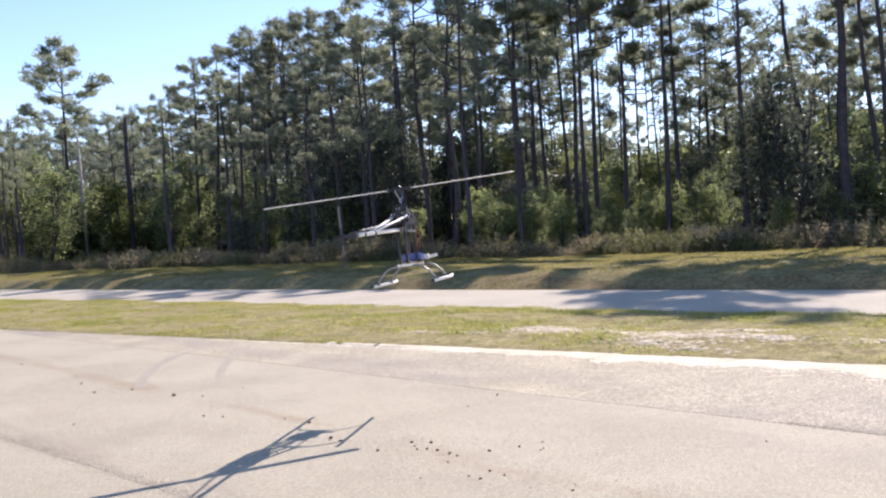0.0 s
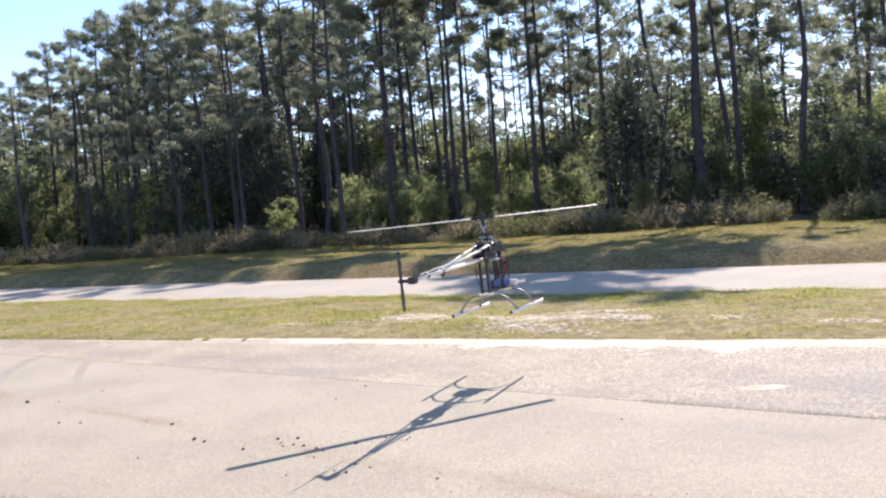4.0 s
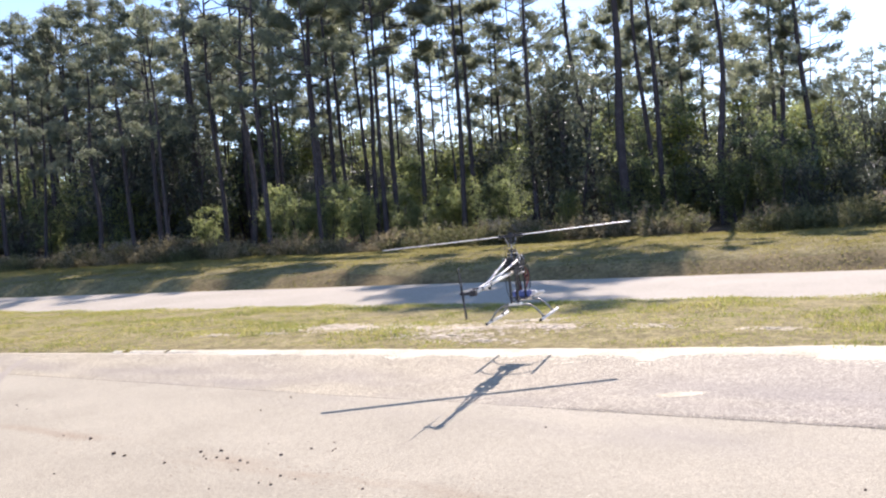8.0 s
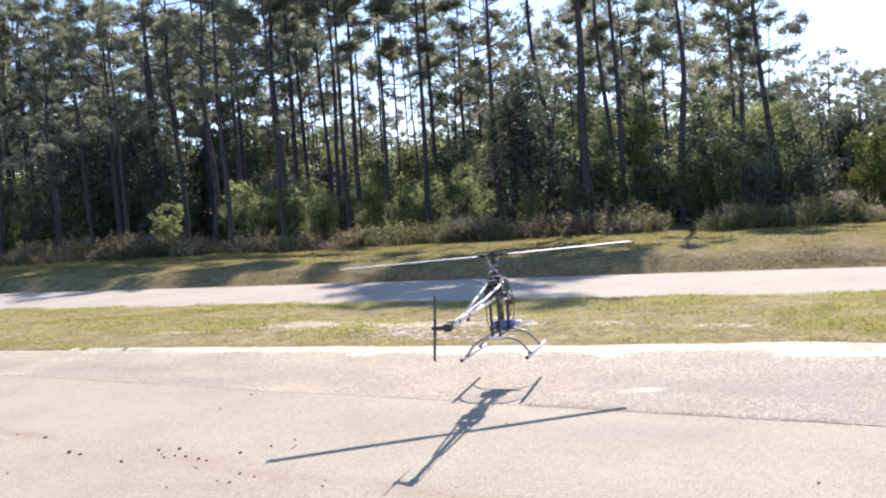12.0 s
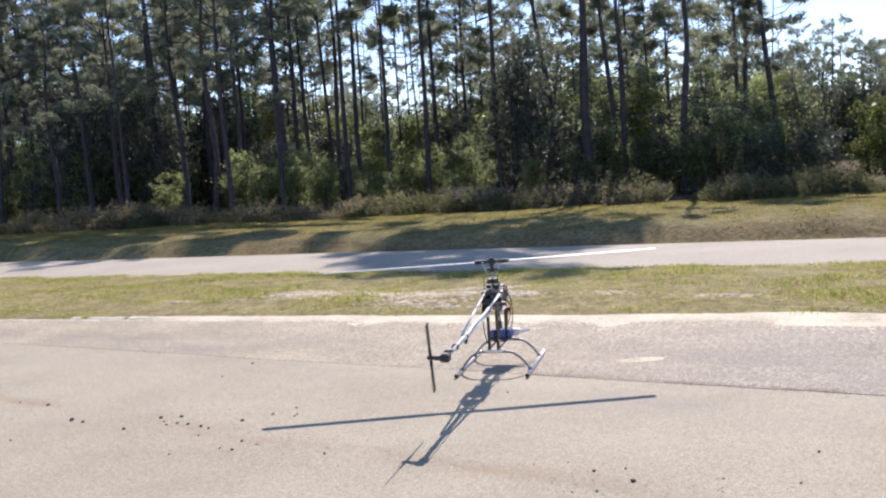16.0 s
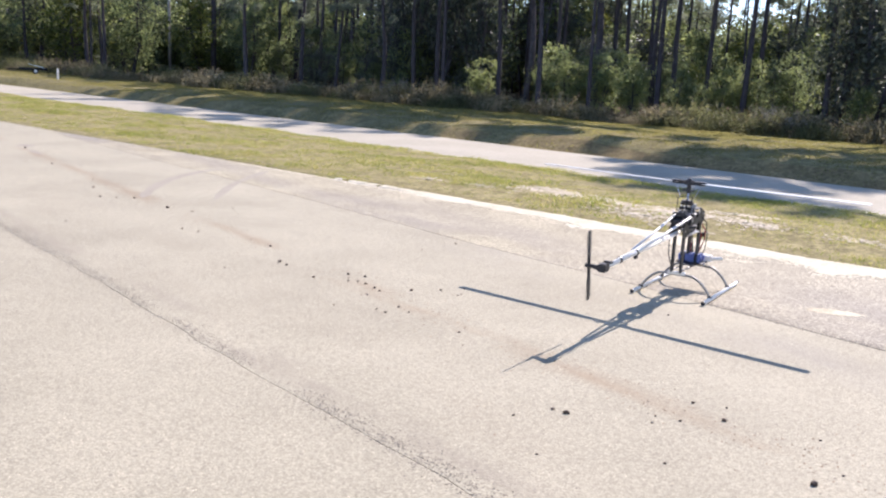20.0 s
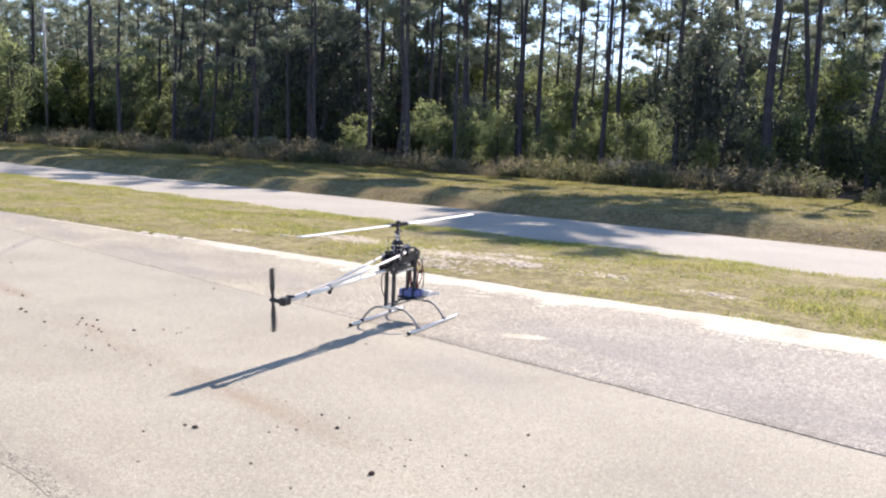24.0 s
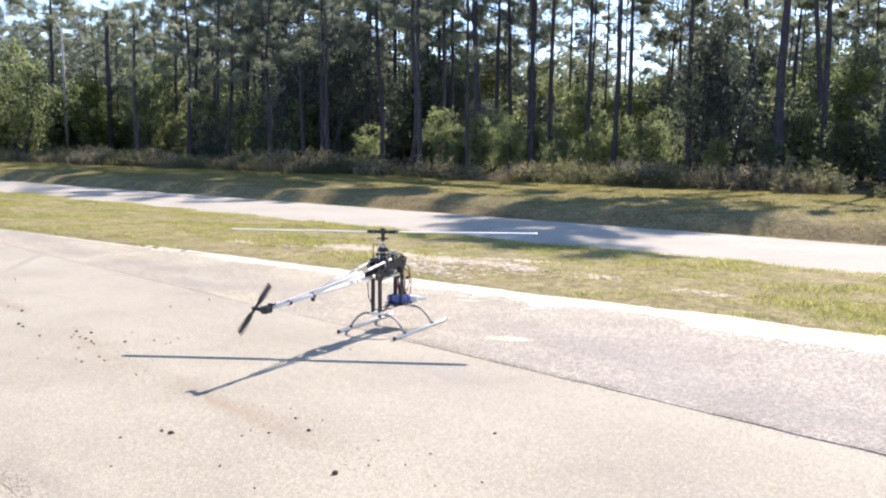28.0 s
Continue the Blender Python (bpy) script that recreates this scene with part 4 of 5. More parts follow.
def make_understory():
    rng = random.Random(5)
    saplings = [bushy_meshes(300 + i, 6.0, 3.6, 3, 60, 26, 0.13, 0.26, LEAF) for i in range(3)]
    autumn = [bushy_meshes(310 + i, 5.0, 3.0, 3, 46, 24, 0.13, 0.25, YELLOW) for i in range(2)]
    dark = [bushy_meshes(320 + i, 7.5, 4.4, 5, 62, 30, 0.14, 0.34, DARKLEAF, 0.08) for i in range(2)]
    holly = [bushy_meshes(330 + i, 5.0, 3.4, 4, 50, 34, 0.11, 0.28, DARKLEAF) for i in range(2)]
    tall = [bushy_meshes(340 + i, 9.5, 5.0, 3, 90, 20, 0.15, 0.32, (LEAF, DARKLEAF, YELLOW)[i], 0.15) for i in range(3)]
    # leafy trees that fill the wood below the pine crowns
    for i in range(80):
        u, v = rng.uniform(-14, 118), rng.uniform(48, 92)
        x, y = uv(u, v)
        b = math.degrees(math.atan2(x, y))
        if b > 22 or b < -52:
            continue
        k = rng.random()
        k = 0 if k < 0.6 else (1 if k < 0.82 else 2)
        set_bush("broadleaf_tree", tall[k], x, y, rng.uniform(0.6, 1.05), rng.uniform(0, 6.28), ("leafy green tree under the pine crowns", "dark leafy tree under the pine crowns", "yellowing leafy tree under the pine crowns")[k], "broadleaf tree", "leafy trees in the wood")
    for i in range(48):
        b, d = radians(rng.uniform(-20, 16)), rng.uniform(66, 98)
        k = (0, 0, 1, 2)[rng.randrange(4)]
        set_bush("broadleaf_tree", tall[k], d * math.sin(b), d * math.cos(b), rng.uniform(0.7, 1.0), rng.uniform(0, 6.28), ("leafy green tree under the pine crowns", "dark leafy tree under the pine crowns", "yellowing leafy tree under the pine crowns")[k], "broadleaf tree", "leafy trees in the wood")
    for i in range(11):
        b, d = radians(6.0 + i * 1.4), 54 + (i * 7) % 17
        k = (0, 1, 0, 2)[i % 4]
        set_bush("broadleaf_tree", tall[k], d * math.sin(b), d * math.cos(b), rng.uniform(0.6, 0.9), rng.uniform(0, 6.28), ("leafy green tree under the pine crowns", "dark leafy tree under the pine crowns", "yellowing leafy tree under the pine crowns")[k], "broadleaf tree", "leafy trees in the wood")
    # leafy trees between the pines of the west wood
    for i in range(34):
        b, d = radians(-51 + i * 0.72 + rng.uniform(-0.3, 0.3)), rng.uniform(68, 84)
        x, y = d * math.sin(b), d * math.cos(b)
        k = (0, 0, 2, 0, 1)[i % 5]
        set_bush("broadleaf_tree", tall[k], x, y, rng.uniform(0.6, 0.9), rng.uniform(0, 6.28), ("leafy green tree under the pine crowns", "dark leafy tree under the pine crowns", "yellowing leafy tree under the pine crowns")[k], "broadleaf tree", "leafy trees in the wood")
    # tall dark evergreens at the edge
    for x, y, s, sz in ((5.6, 38.6, 0.75, 0.98), (4.6, 40.2, 0.7, 0.85), (-17.5, 50.5, 0.85, 1.15), (-15.6, 50.0, 0.75, 1.0), (-16.6, 53.0, 0.9, 1.35), (-13.4, 49.5, 0.7, 1.05), (-19.4, 53.5, 0.8, 1.1), (11.2, 36.2, 0.6, 0.55)):
        set_bush("evergreen_tree", dark[rng.randrange(2)], x, y, s, rng.uniform(0, 6.28), "dense dark evergreen tree at the edge of the wood", "evergreen tree", "dark evergreens", sz)
    for i in range(170):
        u, v = rng.uniform(-14, 105), rng.uniform(37.5, 66)
        x, y = uv(u, v)
        b = math.degrees(math.atan2(x, y))
        if b > 24 or b < -50:
            continue
        k = rng.random()
        kind, label = (saplings, "leafy green sapling under the pines") if k < 0.55 else ((holly, "dark green holly bush under the pines") if k < 0.85 else (autumn, "yellowing young tree under the pines"))
        s = rng.uniform(0.4, 0.95) * (0.75 if v < 42 else 1.2)
        set_bush("understory_tree", kind[rng.randrange(2)], x, y, s, rng.uniform(0, 6.28), label, "small tree", "young trees under the pines")
    for i in range(150):
        b, d = radians(rng.uniform(-58, 42)), rng.uniform(82, 125)
        x, y = d * math.sin(b), d * math.cos(b)
        set_bush("thicket_tree", (saplings, holly)[rng.randrange(2)][rng.randrange(2)], x, y, rng.uniform(1.0, 1.75), rng.uniform(0, 6.28), "leafy thicket far back in the wood", "small tree", "thicket far back")
    for i in range(60):
        b, d = radians(rng.uniform(-58, -4)), rng.uniform(88, 118)
        set_bush("thicket_tree", (saplings, holly)[rng.randrange(2)][rng.randrange(2)], d * math.sin(b), d * math.cos(b), rng.uniform(0.9, 1.5), rng.uniform(0, 6.28), "leafy thicket far back in the wood", "small tree", "thicket far back")
    for i in range(70):
        u, v = rng.uniform(30, 100), rng.uniform(38, 58)
        x, y = uv(u, v)
        b = math.degrees(math.atan2(x, y))
        if -54 < b < -14:
            set_bush("understory_tree", (saplings, holly, saplings)[rng.randrange(3)][rng.randrange(2)], x, y, rng.uniform(0.55, 1.1), rng.uniform(0, 6.28), "leafy thicket at the edge of the wood", "small tree", "thicket at the edge")
    # bright shrubs between the front trunks, dark thicket and yellow bush to the east
    for i in range(26):
        u, v = rng.uniform(4, 30), rng.uniform(35.5, 40)
        x, y = uv(u, v)
        set_bush("green_shrub", saplings[rng.randrange(3)], x, y, rng.uniform(0.30, 0.5), rng.uniform(0, 6.28), "sunlit green shrub between pine trunks", "shrub", "green shrubs")
    for x, y, s in ((11.0, 34.2, 0.55), (13.4, 34.8, 0.62), (12.4, 33.4, 0.42), (9.6, 36.6, 0.5), (14.4, 34.6, 0.6), (8.6, 38.4, 0.6)):
        set_bush("green_shrub", saplings[rng.randrange(3)], x, y, s, rng.uniform(0, 6.28), "sunlit green shrub between pine trunks", "shrub", "green shrubs")
    for x, y, s in ((12.8, 32.2, 0.52), (14.6, 32.4, 0.45), (12.2, 35.6, 0.7), (15.4, 34.2, 0.55)):
        set_bush("dark_shrub", holly[rng.randrange(2)], x, y, s, rng.uniform(0, 6.28), "dense dark shrub in front of the wood", "shrub", "dark shrubs")
    for x, y, s in ((16.4, 30.6, 0.62), (17.8, 30.1, 0.7), (19.2, 31.2, 0.85), (17.4, 32.2, 0.75), (20.4, 32.6, 0.85), (15.8, 31.4, 0.4)):
        set_bush("yellow_shrub", autumn[rng.randrange(2)], x, y, s, rng.uniform(0, 6.28), "yellow and green autumn shrub", "shrub", "autumn shrubs")
    set_bush("young_evergreen", dark[0], 15.5, 35.0, 0.4, 1.0, "young dark evergreen at the end of the wood", "evergreen tree", "dark evergreens", 0.62)


make_understory()


def weed_mesh(seed, height, width, stalks, mat):
    """A tuft of tall weeds: bent stalks with leaves and seed heads."""
    rng = np.random.default_rng(seed)
    vs, fs, n = [], [], 0
    for i in range(stalks):
        a, r = rng.uniform(0, 6.28), width * 0.5 * math.sqrt(rng.uniform(0, 1))
        p = np.array((math.cos(a) * r, math.sin(a) * r, 0.0))
        lean = rng.normal(0, 0.22, 2)
        h = height * rng.uniform(0.55, 1.1) * (1 - 0.5 * (r / (width * 0.5)) ** 2)
        tip = p + (lean[0] * h, lean[1] * h, h)
        s = np.array((math.cos(a + 1.5), math.sin(a + 1.5), 0)) * 0.012
        vs += [p - s, p + s, tip + s * 0.3, tip - s * 0.3]
        fs.append((n, n + 1, n + 2, n + 3))
        n += 4
        for j in range(7):
            f = rng.uniform(0.25, 1.0)
            c = p + (tip - p) * f
            d = rng.normal(0, 1, 3) * (1, 1, 0.6)
            d /= np.linalg.norm(d)
            w = np.cross(d, rng.normal(0, 1, 3))
            w /= np.linalg.norm(w)
            L = rng.uniform(0.05, 0.13)
            vs += [c, c + d * L * 0.5 + w * L * 0.22, c + d * L, c + d * L * 0.5 - w * L * 0.22]
            fs.append((n, n + 1, n + 2, n + 3))
            n += 4
    me = fast_mesh("weed_clump", np.array(vs), np.array(fs))
    me.materials.append(mat)
    return me


def make_weeds():
    rng = random.Random(9)
    kinds = [weed_mesh(400 + i, 1.0, 1.6, 150, STRAW) for i in range(3)] + [weed_mesh(410 + i, 1.0, 1.6, 150, WEEDLEAF) for i in range(2)]
    for i in range(320):
        u = rng.uniform(-14, 95)
        v = weed_edge(u) + abs(rng.gauss(0, 2.8))
        x, y = uv(u, v)
        b = math.degrees(math.atan2(x, y))
        if b > 40 or 14.5 < b < 17.5 and i % 4 or 10 < b < 14.5 and i % 2:
            continue
        k = rng.randrange(5) if b < 20 else rng.randrange(3, 5)
        o = new("weed_clump", kinds[k])
        s = rng.uniform(0.5, 1.25) * (0.75 if v < weed_edge(u) + 1.3 else 1.0)
        o.matrix_basis = Matrix.Translation((x, y, ground_z(x, y) - 0.02)) @ Matrix.Rotation(rng.uniform(0, 6.28), 4, "Z") @ Matrix.Diagonal((s * 1.45, s * 1.45, s * rng.uniform(0.7, 1.1), 1))
        tagged(o, "tall pale dry weeds at the edge of the wood" if k < 3 else "tall green weeds at the edge of the wood", "weeds", "weeds along the wood")


make_weeds()


def make_groundsel():
    """Pale seeding shrubs that stand among the weeds."""
    kinds = []
    for i in range(2):
        wood, crown = bushy_meshes(500 + i, 1.0, 1.3, 7, 56, 16, 0.040, 0.085, WEEDLEAF, 0.1)
        rng = np.random.default_rng(520 + i)
        tips = rng.normal(0, 1, (46, 3)) * (0.36, 0.36, 0.15) + (0, 0, 0.84)
        heads = fast_mesh("seed_fluff", *leaves(rng, tips, 14, 0.034, 0.05))
        heads.materials.append(PLUME)
        kinds.append((wood, crown, heads))
    for i, (x, y, s) in enumerate(((-13.5, 37.8, 0.95), (-12.8, 37.9, 0.7), (1.9, 31.9, 0.85), (2.6, 31.8, 0.6), (7.0, 29.9, 0.55), (8.1, 29.5, 0.6), (-26.0, 43.5, 0.8))):
        t = thing("groundsel_shrub", "pale seeding groundsel shrub among the weeds", "shrub", "pale shrubs", Matrix.Translation((x, y, ground_z(x, y) - 0.02)) @ Matrix.Rotation(i * 1.9, 4, "Z"))
        for nm, me in zip(("stem", "foliage", "seed_fluff"), kinds[i % 2]):
            o = new(nm, me)
            o.parent = t
            o.scale = (s, s, s)
            if nm == "seed_fluff":
                tagged(o, kind="stuff")


make_groundsel()


def grass(name, mat, count, place, height, width, seed, label):
    """Blades of grass, each a bent tapering strip."""
    rng = np.random.default_rng(seed)
    xyz, tall = place(rng, count)
    n = len(xyz)
    a = rng.uniform(0, 6.28, n)
    lean = rng.normal(0, 0.95, (n, 2))
    h = height * tall * rng.uniform(0.5, 1.3, n)
    s = np.stack([np.cos(a), np.sin(a), np.zeros(n)], 1) * (width * rng.uniform(0.6, 1.4, (n, 1)))
    bend = np.stack([lean[:, 0] * h, lean[:, 1] * h, h], 1)
    mid = xyz + bend * (0.45, 0.45, 0.62)
    v = np.stack([xyz - s, xyz + s, mid + s * 0.7, mid - s * 0.7, xyz + bend], 1).reshape(-1, 3)
    i = np.arange(n)[:, None] * 5
    f = np.concatenate([i + (0, 1, 2), i + (0, 2, 3), i + (3, 2, 4)])
    me = fast_mesh(name, v, f)
    me.materials.append(mat)
    return tagged(new(name, me), label, "grass", kind="stuff")


def verge_place(rng, count):
    pts, tall = [], []
    for _ in range(count):
        u = rng.uniform(-13, 34) if rng.random() < 0.8 else rng.uniform(34, 75)
        e, r = edge_v(u), road_near(u)
        v = rng.uniform(e + 0.02, r + 0.02)
        x, y = uv(u, v)
        k = noise.noise(Vector((x * 0.55, y * 0.9, 21))) + 0.6 * noise.noise(Vector((x * 2.1, y * 2.6, 22)))
        bare = 0.55 * math.exp(-((x + 0.2) / 2.4) ** 2 - ((y - 11.2 + 0.3 * (x + 0.2)) / 0.8) ** 2)
        bare += 2.0 * any((((x - a) * 0.91 - (y - b) * 0.41) / (ra * 0.5)) ** 2 + (((x - a) * 0.41 + (y - b) * 0.91) / (rb * 0.85)) ** 2 < 0.7 + 0.6 * rng.random() for a, b, ra, rb in BARE)
        edge = max(0, 1 - (v - e) / 0.5) * (0.9 if u < 6 else 0.3)
        if rng.random() < 0.24 + 0.9 * bare + 0.7 * edge - 1.25 * k:
            continue
        pts.append((x, y, ground_z(x, y) - 0.005))
        tall.append(0.45 + 1.5 * max(0, k) + 0.9 * max(0, noise.noise(Vector((x * 3.2, y * 3.2, 27)))) + (0.35 if r - v < 0.35 else 0))
    return np.array(pts), np.array(tall)


def bank_place(rng, count):
    pts, tall = [], []
    for _ in range(count):
        u = rng.uniform(-16, 40) if rng.random() < 0.75 else rng.uniform(40, 90)
        v = rng.uniform(ROAD_FAR + 0.03, weed_edge(u) + 1.2)
        x, y = uv(u, v)
        k = noise.noise(Vector((x * 0.6, y * 0.6, 33))) + 0.7 * noise.noise(Vector((x * 0.25, y * 1.4, 35)))
        if rng.random() < min(0.85, (19.8 - v) * 0.24) + 0.9 * k - (0.25 if v > 19.8 else 0.0):
            continue
        pts.append((x, y, ground_z(x, y) - 0.005))
        tall.append(1.0 + (1.2 if v > weed_edge(u) - 0.2 else 0) + 0.5 * noise.noise(Vector((x * 0.4, y * 0.4, 30))))
    return np.array(pts), np.array(tall)


grass("verge_grass", BLADE, 330000, verge_place, 0.040, 0.0045, 1, "patchy yellow-green grass on the verge between yard and road")
grass("bank_grass", MOWN, 360000, bank_place, 0.030, 0.010, 2, "short mown grass on the bank across the road")

# ---- small things on the ground ----
def make_clods():
    rng = random.Random(3)
    kinds = []
    for i in range(4):
        bm = bmesh.new()
        bmesh.ops.create_icosphere(bm, subdivisions=2, radius=1)
        for v in bm.verts:
            k = 1 + 0.45 * noise.noise(v.co * 1.4 + Vector((i * 7, 0, 0))) + 0.2 * noise.noise(v.co * 4 + Vector((i * 3, 0, 0)))
            v.co = Vector((v.co.x * k, v.co.y * k * 0.8, max(-0.35, v.co.z * k * 0.6)))
        me = bpy.data.meshes.new("mud_clod")
        bm.to_mesh(me)
        bm.free()
        me.materials.append(CLOD)
        kinds.append(me)
    spots = [(-2.37, 6.16, 0.035), (-2.27, 6.08, 0.025), (-2.72, 6.65, 0.028), (-4.53, 7.85, 0.040), (-5.17, 8.18, 0.028), (-1.60, 6.02, 0.026), (-1.74, 6.03, 0.024), (-1.92, 5.82, 0.024), (-1.16, 5.80, 0.024), (0.27, 3.95, 0.030), (0.96, 4.17, 0.026), (1.94, 4.37, 0.018), (1.31, 3.61, 0.036), (0.20, 3.97, 0.020), (1.46, 3.235, 0.040), (1.435, 3.205, 0.028), (1.405, 3.185, 0.034), (1.35, 3.16, 0.022), (1.02, 3.35, 0.012), (1.60, 3.80, 0.012), (1.80, 3.58, 0.012)]
    spots += [(-9.53, 11.43, 0.041), (-7.86, 10.07, 0.027), (-6.01, 8.58, 0.027), (-5.52, 8.07, 0.024), (-4.20, 7.78, 0.018), (-3.76, 6.94, 0.020), (-4.80, 6.69, 0.017), (-2.61, 5.76, 0.014), (-1.47, 5.19, 0.012), (-1.51, 5.82, 0.021), (-1.41, 5.74, 0.023), (-1.35, 5.68, 0.020), (-0.98, 5.91, 0.018), (-0.83, 5.82, 0.015), (-1.08, 5.34, 0.019), (-1.11, 5.18, 0.021), (-1.19, 5.23, 0.014), (-0.98, 5.25, 0.014), (-1.57, 7.19, 0.016), (-1.40, 7.62, 0.020), (0.05, 3.82, 0.015), (0.65, 4.0, 0.012), (0.77, 4.08, 0.015), (0.74, 3.57, 0.014), (1.43, 3.75, 0.012), (0.24, 3.44, 0.011), (2.0, 3.67, 0.014), (1.68, 3.98, 0.013), (0.57, 6.01, 0.015), (-1.59, 5.86, 0.017), (1.37, 4.11, 0.012)]
    for i in range(24):
        k = rng.uniform(-0.2, 1.0)
        x, y = -5.6 + 7.0 * k + rng.gauss(0, 0.35), 8.6 - 4.9 * k + rng.gauss(0, 0.35)
        spots.append((x, y, rng.uniform(0.007, 0.018)))
    for x, y, r in spots:
        o = new("mud_clod", kinds[rng.randrange(4)])
        o.matrix_basis = Matrix.Translation((x, y, r * 0.17)) @ Matrix.Rotation(rng.uniform(0, 6.28), 4, "Z") @ Matrix.Diagonal((r * 0.52, r * 0.52, r * 0.52, 1))
        tagged(o, "small dark dried mud clod on the asphalt", "clod", "mud clods on the yard")


make_clods()


def make_pole():
    x, y = -47.0, 70.2
    z = ground_z(x, y)
    t = thing("utility_pole", "thin pale wooden pole at the edge of the wood", "pole", m=pose(x, y, z))
    bm = bmesh.new()
    tube(bm, [(0, 0, -0.5), (-0.05, 0, 5), (-0.2, 0, 10.6)], [0.13, 0.12, 0.09], 10)
    smooth(part("shaft", bm, WOOD, t))
    bm = bmesh.new()
    block(bm, (-0.2, 0, 10.64), (0.2, 0.2, 0.08), 0.02)
    part("cap", bm, ALLOY, t)
    x, y = -39.4, 64.9
    t = thing("dead_tree", "bare dead pine trunk broken off at the top", "dead tree", m=pose(x, y, ground_z(x, y)))
    bm = bmesh.new()
    tube(bm, [(0, 0, -0.4), (0.05, 0, 4), (-0.02, 0, 8), (0.03, 0, 10.9), (0.1, 0.05, 11.3)], [0.24, 0.20, 0.17, 0.14, 0.03], 9)
    smooth(part("trunk", bm, BARK, t))
    bm = bmesh.new()
    for h, a, l in ((6.2, 0.4, 0.6), (8.1, 2.6, 0.5), (9.4, 4.4, 0.7)):
        tube(bm, [(0, 0, h), (math.cos(a) * l, math.sin(a) * l, h + 0.15)], [0.03, 0.01], 5)
    part("branch_stubs", bm, BARK, t)


make_pole()


def make_house():
    """The house behind the trees, with a gabled roof."""
    t = thing("house", "beige sided house with dark gabled roof behind the trees", "house", m=pose(33.0, 90.0, -0.2, 0, 0, -20))
    w, d, h, peak = 13.0, 9.0, 2.7, 5.4
    bm = bmesh.new()
    block(bm, (0, 0, h / 2), (w, d, h), 0.02)
    gable = [bm.verts.new(p) for p in ((-w / 2, -d / 2, h), (-w / 2, d / 2, h), (-w / 2, 0, peak - 0.1), (w / 2, -d / 2, h), (w / 2, d / 2, h), (w / 2, 0, peak - 0.1))]
    bm.faces.new((gable[0], gable[1], gable[2]))
    bm.faces.new((gable[3], gable[5], gable[4]))
    part("wall", bm, SIDING, t)
    bm = bmesh.new()
    for s in (-1, 1):
        a = math.atan2(peak - h, d / 2)
        L = (d / 2 + 0.6) / math.cos(a)
        block(bm, (0, s * (d / 2 + 0.6) / 2, peak - math.tan(a) * (d / 2 + 0.6) / 2 + 0.06), (w + 0.9, L, 0.16), 0.02, Matrix.Rotation(-s * a, 4, "X"))
    part("roof", bm, SHINGLE, t)
    for x in (-4.2, -1.2, 3.4):
        win = part("window", block(bmesh.new(), (x, -d / 2 - 0.02, 1.6), (1.2, 0.08, 1.3), 0.02), WHITE, t)
        part("pane", block(bmesh.new(), (x, -d / 2 - 0.07, 1.6), (1.0, 0.03, 1.1), 0.005), GLASS, win)
    part("door", block(bmesh.new(), (1.2, -d / 2 - 0.03, 1.05), (0.95, 0.08, 2.1), 0.02), SHINGLE, t)


make_house()


def make_roadside():
    """A made-up low trailer in place of a dark car-like shape beside the road far to the west, and a marker post."""
    x, y = -37.0, 42.5
    t = thing("stand_in_trailer", "low dark made-up trailer, standing in for a car-like shape with a glint, beside the road", "trailer", m=pose(x, y, ground_z(x, y), 0, 0, 42))
    part("bed", block(bmesh.new(), (0, 0, 0.26), (1.5, 0.8, 0.14), 0.02), TYRE, t)
    # the tilted panel is made up; its pale blue stands in for a windscreen glint
    part("panel", block(bmesh.new(), (0.15, 0, 0.44), (0.85, 0.7, 0.03), 0.008, Matrix.Rotation(radians(14), 4, "Y")), GLINT, t, "tilted panel coloured pale blue as a glint on glass")
    part("drawbar", block(bmesh.new(), (-1.0, 0, 0.22), (0.6, 0.06, 0.06), 0.01), TYRE, t)
    for s in (-1, 1):
        bm = bmesh.new()
        tube(bm, [(0.1, s * 0.42, 0.16), (0.1, s * 0.52, 0.16)], 0.16, 14)
        wheel = part("wheel", bm, TYRE, t)
        bm = bmesh.new()
        tube(bm, [(0.1, s * 0.515, 0.16), (0.1, s * 0.53, 0.16)], 0.08, 10)
        part("rim", bm, ALLOY, wheel)
    p = thing("marker_post", "short white roadside marker post", "post", m=pose(-29.9, 36.1, ground_z(-29.9, 36.1)))
    bm = bmesh.new()
    tube(bm, [(0, 0, -0.1), (0, 0, 0.5)], 0.05, 8)
    part("shaft", bm, WHITE, p)
    bm = bmesh.new()
    tube(bm, [(0, 0, 0.495), (0, 0, 0.53)], [0.055, 0.02], 8)
    part("cap", bm, WHITE, p)


make_roadside()

# ---- the model helicopter: y ahead, x right, z up from the skids' underside ----
HEAD, TAIL = Vector((0.0, 0.0, 0.812)), Vector((0.0, -1.487, 0.425))


def one(name, mat, parent, *shapes, label="", soft=False):
    """One part out of shapes: ("t", points, radius[, sides]) or ("b", centre, size[, bevel])."""
    bm = bmesh.new()
    for s in shapes:
        if s[0] == "t":
            tube(bm, s[1], s[2], s[3] if len(s) > 3 else 8)
        else:
            block(bm, s[1], s[2], s[3] if len(s) > 3 else 0.003)
    o = part(name, bm, mat, parent, label)
    return smooth(o) if soft else o


